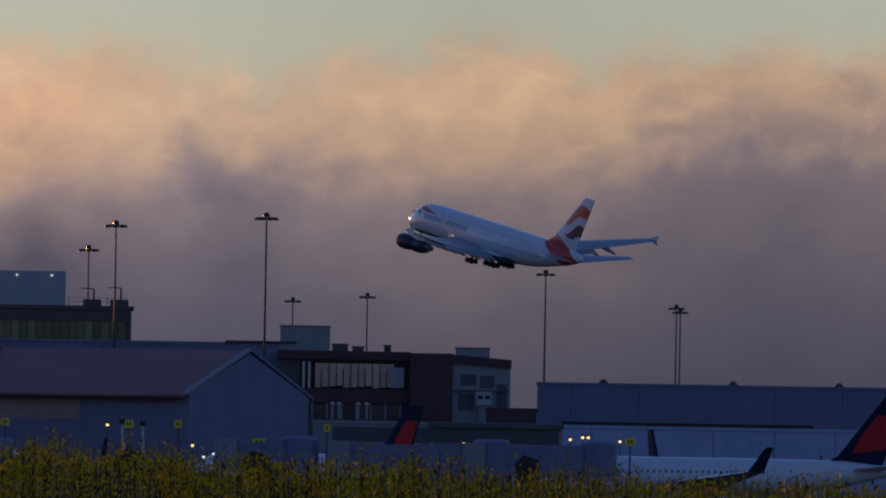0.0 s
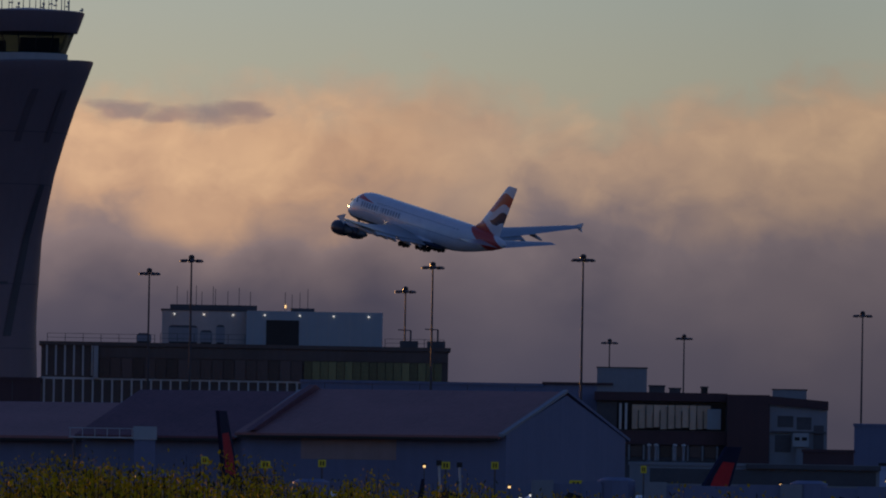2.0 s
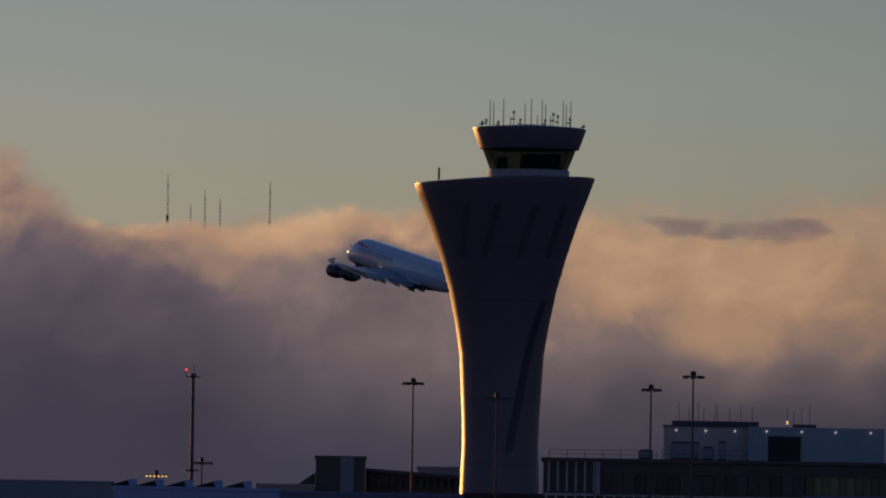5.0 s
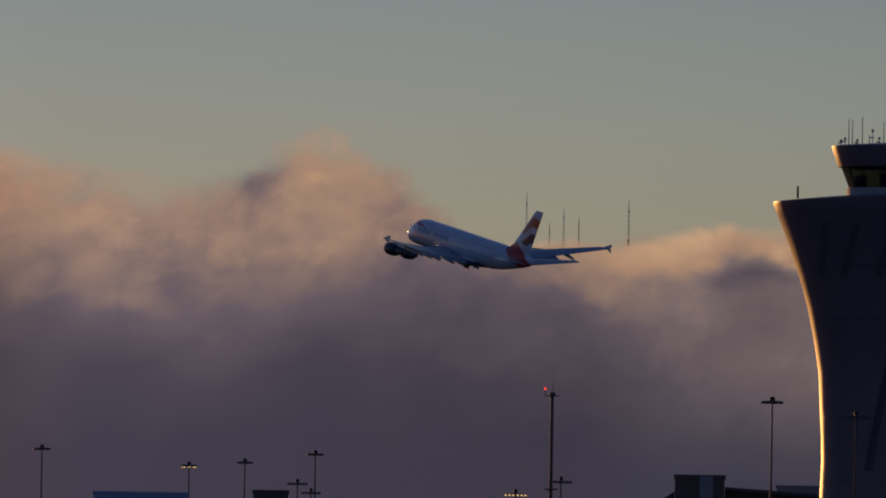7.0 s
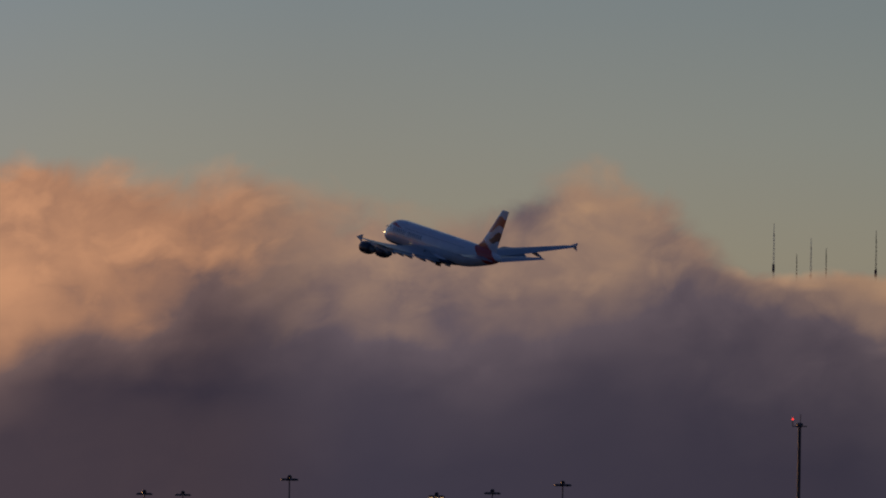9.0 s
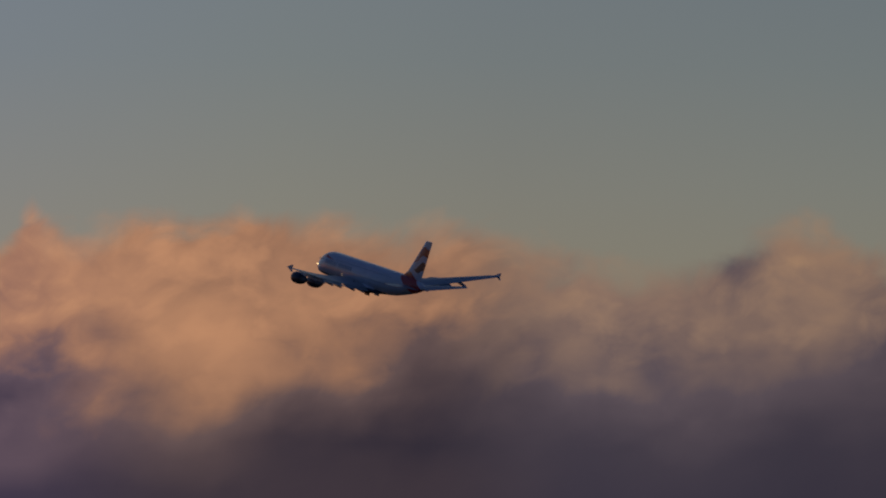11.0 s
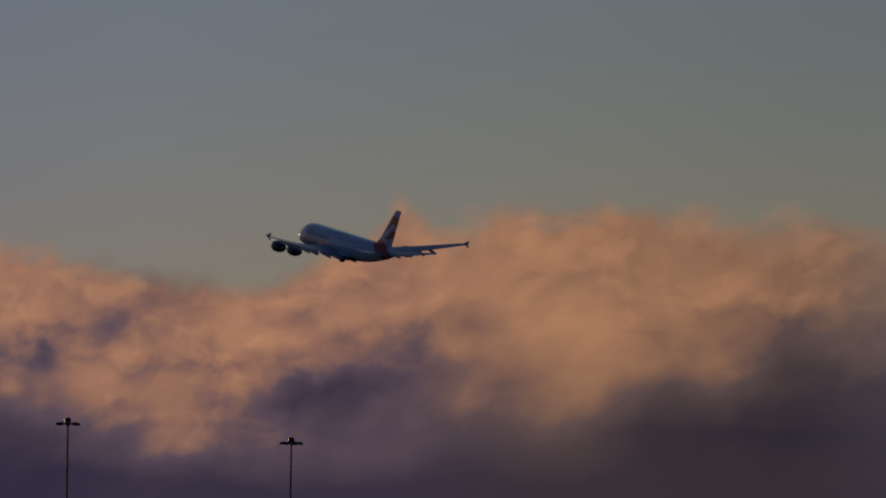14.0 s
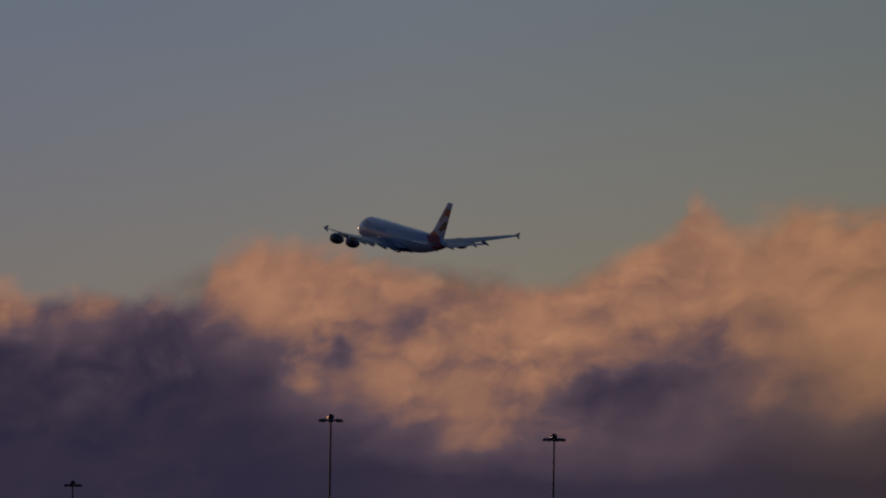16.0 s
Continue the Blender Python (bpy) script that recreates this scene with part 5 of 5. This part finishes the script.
def weeds():
    rng = random.Random(12)
    stems, leaves, flowers, straw = bmesh.new(), [], [], []

    def blade(bucket, p, size, tall):
        a = rng.uniform(0, 6.28)
        u = Vector((math.cos(a), math.sin(a), rng.uniform(-0.5, 0.5))) * size
        w = Vector((rng.gauss(0, 0.6), rng.gauss(0, 0.6), 1)).normalized() * size * tall
        bucket.append((p + u, p + w, p - u, p - w))

    for k in range(5200):
        d = rng.uniform(36, 74)
        az = rng.uniform(-62, 98)
        crest = float(np.interp(az, (-62, -25, -15, 0, 8, 30, 60, 98), (6.6, 6.5, 5.8, 5.1, 4.7, 3.9, 3.2, 3.0)))
        clump = noise.noise(Vector((az * 0.22, d * 0.1, 0)))
        h = EYE + d / 1000 * (crest - 1.2 + 2.8 * clump + rng.gauss(0, 0.5) - 1.6 * rng.random())
        h = max(1.3, min(h, EYE + d / 1000 * 7.2))
        x, y = d * math.sin(az / 1000), d * math.cos(az / 1000)
        foot, top = Vector((x, y, 0)), Vector((x + rng.gauss(0, 0.05), y + rng.gauss(0, 0.05), h))
        tube(foot, top, 0.002, 0.001, 3, stems)
        dry = rng.random() < (0.3 if az > 25 else 0.1)
        bloom = 0.98 - 0.24 * max(0, min(1, 0.5 + 1.6 * noise.noise(Vector((az * 0.3, d * 0.15, 7))) + rng.gauss(0, 0.2)))
        for i in range(48):
            f = 1 - (i / 48) ** 1.5 * 0.4
            spread = 0.035 + 0.10 * (1 - f)
            p = foot.lerp(top, f) + Vector((rng.gauss(0, spread), rng.gauss(0, spread), rng.gauss(0, 0.015)))
            if dry:
                if i < 12:
                    blade(straw, top + Vector((rng.gauss(0, 0.008), rng.gauss(0, 0.008), -0.012 * i)), 0.003, 4.0)
            elif f > bloom and rng.random() < 0.85:
                blade(flowers, p, 0.0032 + 0.005 * rng.random(), 1.3)
            else:
                blade(leaves, p, 0.0022 + 0.0035 * rng.random(), 2.8)
    root = tagged(new("weeds"), "rank green weeds with small yellow flowers and dry stalks", "weeds", kind="stuff")
    part("stem", stems, WEED_GREEN, root)
    for nm, bucket, mat in (("leaf", leaves, WEED_GREEN), ("flower", flowers, WEED_FLOWER), ("dry_head", straw, WEED_STRAW)):
        me = bpy.data.meshes.new(nm)
        verts = [tuple(p) for q in bucket for p in q]
        me.from_pydata(verts, [], [tuple(range(i, i + 4)) for i in range(0, len(verts), 4)])
        me.materials.append(mat)
        ob = new(nm, me)
        ob.parent = root


weeds()


# ---- apron vehicles ----
def service_truck(a, d, turn, label):
    s = Site(a, a, d, turn)
    ob = s.thing("service_truck", label, "truck", "apron vehicles")
    part("chassis", box(-3.4, 3.4, -1.0, 1.0, 0.5, 0.85), BLACK, ob)
    part("box_body", box(-3.4, 1.6, -1.2, 1.2, 0.854, 3.4), WHITE_PANEL, ob)
    cab = part("cab", prism([(1.7, 0.854), (3.5, 0.854), (3.5, 1.7), (3.0, 2.6), (1.7, 2.6)], -1.1, 1.1), WHITE_PANEL, ob)
    part("windscreen", box(3.06, 3.5, -0.9, 0.9, 1.75, 1.78), DARK_GLASS, cab)
    part("side_window", box(2.0, 2.9, -1.12, -1.104, 1.75, 2.4), DARK_GLASS, cab)
    for x in (-2.2, 2.5):
        for sd in (-1, 1):
            part("wheel", tube((x, sd * 0.75, 0.48), (x, sd * 1.1, 0.48), 0.48, n=14), RUBBER, ob)
    part("tail_lamp", box(-3.46, -3.4, -1.0, -0.8, 0.9, 1.1), RED_LAMP, ob, "small glowing red lamp")


def loader(a, d, label):
    """A dark boxy boarding cab on a raised frame."""
    s = Site(a, a, d)
    ob = s.thing("boarding_cab", label, "boarding cab", "boarding cabs")
    part("hood", prism([(-1.2, 4.0), (1.2, 4.0), (1.2, 6.4), (-0.4, 6.9), (-1.2, 6.0)], -1.2, 1.2), BLACK, ob)
    for sd in (-1, 1):
        part("strut", tube((sd * 1.0, 0, 0), (sd * 0.4, 0, 4.1), 0.16, 0.14, 6), FIN_PALE, ob)
    part("foot_beam", box(-1.6, 1.6, -0.3, 0.3, 0, 0.35), EQUIP, ob)


service_truck(-15.5, 1122, 8, "white box truck parked among the gates")
service_truck(-10.5, 1122, 186, "white box truck parked beside the gate sign")
service_truck(-21.5, 1100, 4, "pale box truck waiting on the apron")
loader(11.2, 1120, "dark boarding cab with yellow gate sign beside it")
loader(0.2, 1122, "dark boarding cab on pale slanting struts")
loader(35.2, 1118, "dark boarding cab standing over the apron")
# ---- the airliner ----
def livery():
    """White upper body, navy belly, red and navy ribbons on the tail, grey title bars, from the body's own stations."""
    mat = bpy.data.materials.new("airliner_livery")
    mat.use_nodes = True
    bsdf = mat.node_tree.nodes["Principled BSDF"]
    sep = mat.node_tree.nodes.new("ShaderNodeSeparateXYZ")
    link(mat, node(mat, "ShaderNodeTexCoord").outputs["Object"], sep.inputs[0])
    z = sep.outputs["Z"]
    st = math_node(mat, "SUBTRACT", 30.0, sep.outputs["X"])
    M = lambda op, a, b: math_node(mat, op, a, b)

    def within(v, lo, hi):
        return M("MULTIPLY", M("GREATER_THAN", v, lo), M("LESS_THAN", v, hi))

    def both(a, b):
        return M("MULTIPLY", a, b)

    col = [node(mat, "ShaderNodeRGB").outputs[0]]
    dirt = node(mat, "ShaderNodeTexNoise", Scale=0.4, Detail=6.0)
    link(mat, node(mat, "ShaderNodeTexCoord").outputs["Object"], dirt.inputs["Vector"])
    col[0] = ramp(mat, dirt.outputs["Fac"], [(0.3, (0.76, 0.75, 0.80)), (0.7, (0.86, 0.845, 0.88))])

    def over(mask, colour):
        mix = mat.node_tree.nodes.new("ShaderNodeMix")
        mix.data_type = "RGBA"
        link(mat, mask, mix.inputs["Factor"])
        link(mat, col[0], mix.inputs["A"])
        mix.inputs["B"].default_value = (*colour, 1)
        col[0] = mix.outputs["Result"]

    red, navy = (0.70, 0.06, 0.035), (0.012, 0.02, 0.055)
    belly = M("LESS_THAN", z, M("SUBTRACT", -3.1, M("MULTIPLY", M("MAXIMUM", M("SUBTRACT", st, 42.0), 0.0), 0.06)))
    over(both(belly, M("LESS_THAN", st, 64.0)), navy)
    sweep = M("SUBTRACT", z, M("MULTIPLY", M("SUBTRACT", st, 62.0), 0.25))
    wave = M("ADD", sweep, M("MULTIPLY", M("SINE", M("MULTIPLY", M("SUBTRACT", st, 60.0), 0.75), 0.0), 0.9))
    tail = M("GREATER_THAN", st, 54.0)
    over(both(tail, within(wave, 10.5, 13.5)), red)
    over(both(both(M("GREATER_THAN", M("ADD", st, M("MULTIPLY", wave, 1.1)), 70.6), within(wave, 5.4, 8.3)), tail), navy)
    fall = M("ADD", z, M("MULTIPLY", M("SUBTRACT", st, 58.0), 0.62))
    over(both(both(tail, M("LESS_THAN", z, 7.6)), within(fall, 2.2, 7.3)), red)
    # ribbon at the nose
    rib = M("ABSOLUTE", M("SUBTRACT", z, M("SUBTRACT", 2.75, M("MULTIPLY", M("SUBTRACT", st, 7.0), 0.10))), 0.0)
    half = M("MULTIPLY", M("SUBTRACT", 14.5, st), 0.075)
    over(both(M("LESS_THAN", rib, half), within(st, 6.2, 14.5)), red)
    over(both(within(z, 1.0, 2.2), within(M("ADD", st, M("MULTIPLY", z, 0.5)), 6.2, 7.4)), navy)
    # title bars
    bars = M("GREATER_THAN", M("FRACT", M("MULTIPLY", st, 0.83), 0.0), 0.38)
    over(both(both(bars, within(z, 0.3, 1.7)), both(within(st, 8.6, 27.0), M("GREATER_THAN", M("ABSOLUTE", M("SUBTRACT", st, 17.2), 0.0), 0.6))), (0.26, 0.28, 0.36))
    # window rows
    dots = M("GREATER_THAN", M("FRACT", M("MULTIPLY", st, 1.85), 0.0), 0.5)
    over(both(both(dots, within(z, 2.25, 2.55)), within(st, 15.0, 52.0)), (0.34, 0.36, 0.42))
    over(both(both(dots, within(z, -0.42, -0.1)), within(st, 9.0, 56.0)), (0.34, 0.36, 0.42))
    link(mat, col[0], bsdf.inputs["Base Color"])
    bsdf.inputs["Roughness"].default_value = 0.3
    bsdf.inputs["Coat Weight"].default_value = 0.6
    bsdf.inputs["Coat Roughness"].default_value = 0.14
    return mat


LIVERY = livery()
GLINT = paint("polished_lip", (0.80, 0.76, 0.70), 0.32, 0.95, vary=0.03)


def airliner():
    ob = tagged(new("airliner"), "white four-engined double-deck airliner with red and navy tail climbing", "airliner")
    X = lambda st: 30.0 - st

    def ring(st, w, top, bot, n=40):
        mid = bot + (top - bot) * 0.46
        out = []
        for i in range(n):
            a = 2 * math.pi * i / n
            c, s = math.cos(a), math.sin(a)
            r = (top - mid) if s > 0 else (mid - bot)
            out.append((X(st), w * math.copysign(abs(c) ** 0.92, c), mid + r * math.copysign(abs(s) ** 0.95, s)))
        return out

    secs = [(-0.5, 0.1, -1.85, -2.1), (0.0, 0.75, -1.0, -2.9), (0.8, 1.35, -0.1, -3.45), (2.0, 1.95, 0.95, -3.85), (3.2, 2.4, 1.9, -4.0), (4.6, 2.8, 2.85, -4.15), (6.2, 3.1, 3.55, -4.2), (8.2, 3.36, 4.0, -4.2), (11, 3.57, 4.2, -4.2), (30, 3.57, 4.2, -4.2), (44, 3.57, 4.2, -4.2), (48, 3.5, 4.2, -4.05), (52, 3.25, 4.18, -3.5), (56, 2.85, 4.1, -2.7), (60, 2.3, 3.9, -1.75), (64, 1.65, 3.5, -0.8), (67, 1.05, 3.0, 0.2), (68.8, 0.55, 2.4, 1.0), (69.3, 0.3, 2.1, 1.3)]
    smooth(part("fuselage", loft([ring(*s) for s in secs]), LIVERY, ob), 60).location.z = 0.4
    fair = [(17, 1.5, -3.6, -4.25), (20, 3.4, -2.6, -4.7), (25, 4.1, -2.0, -5.0), (36, 4.1, -2.0, -5.0), (41, 3.5, -2.6, -4.7), (45, 1.5, -3.5, -4.2)]
    smooth(part("belly_fairing", loft([ring(*s) for s in fair]), LIVERY, ob), 60).location.z = 0.3
    bm = bmesh.new()
    for sd in (-1, 1):
        v = [bm.verts.new(p) for p in ((X(2.2), sd * 1.95, 1.05), (X(3.6), sd * 2.43, 1.2), (X(4.0), sd * 2.3, 1.95), (X(2.9), sd * 1.9, 1.75))]
        bm.faces.new(v)
    part("cockpit_window", bm, DARK_GLASS, ob, "dark cockpit glazing")

    def wing_ring(y, le, te, z, t):
        c = te - le
        pts = [(0, 0), (0.04, 0.35), (0.15, 0.55), (0.4, 0.55), (0.7, 0.28), (1.0, 0.03), (1.0, -0.03), (0.7, -0.12), (0.4, -0.4), (0.15, -0.45), (0.04, -0.3)]
        return [(X(le + f * c), y, z + h * t - 0.03 * f * c) for f, h in pts]

    WING = [(2.5, 20.0, 39.0, -2.5, 2.5), (8.0, 23.9, 39.6, -2.0, 1.9), (14.5, 28.3, 40.8, -1.1, 1.35), (20, 32.2, 42.6, -0.1, 1.0), (26, 36.4, 44.7, 1.1, 0.75), (33, 41.6, 47.3, 2.7, 0.5), (38.0, 45.3, 49.4, 3.9, 0.32), (39.6, 46.9, 50.0, 4.25, 0.16)]
    at_span = lambda y, k: float(np.interp(y, [w[0] for w in WING], [w[k] for w in WING]))
    for sd in (1, -1):
        smooth(part("wing", loft([wing_ring(sd * y, le, te, z, t) for y, le, te, z, t in WING]), PLANE_GREY, ob), 35)
        for y0, y1 in ((4.2, 13.8), (14.8, 24.5)):
            rows = []
            for y in (y0, y1):
                te, z, c = at_span(y, 2), at_span(y, 3), at_span(y, 2) - at_span(y, 1)
                zz = z - 0.03 * c
                rows.append([(X(te - 0.6), sd * y, zz + 0.02), (X(te + 1.4), sd * y, zz - 0.75), (X(te + 1.4), sd * y, zz - 0.85), (X(te - 0.6), sd * y, zz - 0.4)])
            part("flap", loft(rows), PLANE_GREY, ob)
        for y in (6.5, 10.5, 16.5, 20.5, 24.5, 28.5):
            te, z = at_span(y, 2), at_span(y, 3) - 0.03 * (at_span(y, 2) - at_span(y, 1))
            r = [[(X(st), sd * y + rr * math.cos(k * math.pi / 4), zz + rr * 1.2 * math.sin(k * math.pi / 4)) for k in range(8)] for st, rr, zz in ((te - 4.6, 0.12, z - 0.3), (te - 3, 0.42, z - 0.65), (te - 0.5, 0.45, z - 0.85), (te + 1.6, 0.3, z - 1.2), (te + 2.6, 0.05, z - 1.35))]
            smooth(part("flap_track_fairing", loft(r), PLANE_GREY, ob))
        part("wingtip_fence", prism([(X(46.8), 4.3), (X(50.0), 5.5), (X(50.7), 5.5), (X(50.0), 4.2), (X(50.6), 3.1), (X(50.1), 3.1)], sd * 39.62 - 0.09, sd * 39.62 + 0.09), PLANE_WHITE, ob)
        for y, st, z in ((14.9, 20.8, -3.75), (25.7, 28.9, -1.55)):
            prof = [(0.0, 1.52), (-0.12, 1.66), (0.0, 1.76), (0.6, 1.92), (2.2, 2.0), (3.8, 1.85), (5.2, 1.5)]
            rr = [[(X(st + f), sd * y + r * math.cos(2 * math.pi * i / 28), z + r * math.sin(2 * math.pi * i / 28)) for i in range(28)] for f, r in prof]
            eng = smooth(part("engine", loft(rr[2:], caps=False), ENGINE_BLUE, ob), 40)
            smooth(part("inlet_lip", loft(rr[:3], caps=False), GLINT, eng, "polished metal inlet lip"), 60)
            part("fan", loft([[(X(st + 0.9), sd * y + 1.55 * math.cos(2 * math.pi * i / 28), z + 1.55 * math.sin(2 * math.pi * i / 28)) for i in range(28)], [(X(st + 0.95), sd * y + 0.4 * math.cos(2 * math.pi * i / 28), z + 0.4 * math.sin(2 * math.pi * i / 28)) for i in range(28)]]), BLACK, eng)
            smooth(part("exhaust_core", loft([[(X(st + f), sd * y + r * math.cos(2 * math.pi * i / 20), z + r * math.sin(2 * math.pi * i / 20)) for i in range(20)] for f, r in ((4.2, 1.35), (5.6, 1.05), (6.8, 0.75), (7.6, 0.35))]), GEAR_GREY, eng))
            le, zw = at_span(y, 1), at_span(y, 3)
            part("pylon", loft([[(X(s_), sd * y - 0.28, zz), (X(s_), sd * y + 0.28, zz), (X(s_), sd * y + 0.28, z1), (X(s_), sd * y - 0.28, z1)] for s_, zz, z1 in ((st + 0.9, z + 1.7, z + 1.95), (le - 0.5, z + 1.3, zw + 0.05), (le + 4.0, zw - 0.9, zw - 0.3))]), PLANE_WHITE, ob)
        smooth(part("tailplane", loft([wing_ring(sd * y, le, te, z, t) for y, le, te, z, t in ((1.2, 58.6, 67.4, 1.3, 1.0), (7.5, 63.2, 69.3, 2.2, 0.6), (15.1, 68.4, 71.4, 3.2, 0.22))]), PLANE_GREY, ob), 35)
    fin_rows = []
    for z, le, te, t in ((3.0, 51.0, 66.2, 0.5), (4.6, 55.2, 66.4, 0.9), (6.0, 57.3, 66.9, 0.85), (11.5, 61.9, 68.8, 0.62), (17.0, 66.4, 70.7, 0.36), (17.6, 67.2, 70.8, 0.2)):
        c = te - le
        fin_rows.append([(X(le + f * c), h * t, z) for f, h in ((0, 0), (0.05, 0.35), (0.3, 0.5), (0.7, 0.3), (1, 0.02), (1, -0.02), (0.7, -0.3), (0.3, -0.5), (0.05, -0.35))])
    smooth(part("fin", loft(fin_rows), LIVERY, ob), 35)
    for x, y, z, r in ((X(21.1), 3.9, -1.9, 0.09), (X(1.5), 1.82, -0.75, 0.12), (X(21.1), -3.9, -1.9, 0.09)):
        part("landing_light", lathe([(r, -0.1), (r, 0.12), (r * 0.7, 0.26), (0.05, 0.32)], 10), LANDING_LIGHT, ob, "glowing warm landing light").matrix_basis = pose(x, y, z, 0, 90, 0)
    return ob


def bogie(parent, name, x, y, wheels):
    """A main-gear leg with its wheels, hung from the belly; poses are in the airliner's space."""
    g = part(name, tube((0, 0, 1.6), (0, 0, 0), 0.28, 0.22, 10), GEAR_GREY, parent, "grey gear leg with black tyres")
    part("bogie_beam", box(-1.1 * (wheels - 1), 1.1 * (wheels - 1), -0.16, 0.16, -0.16, 0.16), GEAR_GREY, g)
    for i in range(wheels):
        xx = (i - (wheels - 1) / 2) * 1.72
        for sd in (-1, 1):
            part("tyre", tube((xx, sd * 0.35, 0), (xx, sd * 0.9, 0), 0.68, n=18), RUBBER, g)
    g.matrix_basis = pose(x, y, -5.6)
    return g


plane = airliner()
gear = []
for sd in (-1, 1):
    gear.append((bogie(plane, "wing_gear", 30 - 33.0, sd * 5.6, 2), 30 - 33.0, sd * 5.6, -5.5, -3.0))
    gear.append((bogie(plane, "body_gear", 30 - 37.2, sd * 2.4, 3), 30 - 37.2, sd * 2.4, -5.5, -3.9))
nose_leg = bogie(plane, "nose_gear", 30 - 5.5, 0, 1)
doors = []
for sd in (-1, 1):
    door = part("gear_door", box(-1.6, 1.6, -0.05, 0.05, -1.1, 0), PLANE_BLUE, plane, "dark hanging gear door")
    doors.append((door, 30 - 35.8, sd * 1.9, sd))


# ---- what moves ----
def motions():
    walk(plane, [(t, pose(x, y, z, 0, -up, HEADING)) for t, x, y, z, up in FLIGHT])
    for g, x, y, z0, z1 in gear:
        walk(g, [(0.0, pose(x, y, z0)), (1.5, pose(x, y, z0 + 0.25)), (3.5, pose(x, y, z0 + 0.6 * (z1 - z0))), (5.5, pose(x, y, z1)), (16.0, pose(x, y, z1))])
    walk(nose_leg, [(0.0, pose(24.5, 0, -5.0, 0, 40, 0)), (4.0, pose(24.6, 0, -4.6, 0, 60, 0)), (6.0, pose(24.6, 0, -3.0, 0, 80, 0)), (16.0, pose(24.6, 0, -3.0, 0, 80, 0))])
    for door, x, y, sd in doors:
        walk(door, [(0.0, pose(x, y, -4.6, sd * -8)), (9.0, pose(x, y, -4.6, sd * -8)), (13.0, pose(x, y, -4.6, sd * 20)), (15.5, pose(x, y, -4.9, sd * 82)), (16.0, pose(x, y, -4.9, sd * 82))])
    for bank, rate, when in ((bank_east, 1.2, 0.0), (bank_centre, 0.9, 4.0), (bank_middle, 1.1, 8.0), (bank_billow, 1.45, 12.5), (bank_west, 1.5, 16.0), (streak, 1.69, 4.0)):
        walk(bank, [(t, pose(0, 0, 0, 0, 0, -math.degrees(rate * (t - when) / 1000))) for t in (0.0, 4.0, 8.0, 12.0, 16.0)])


motions()
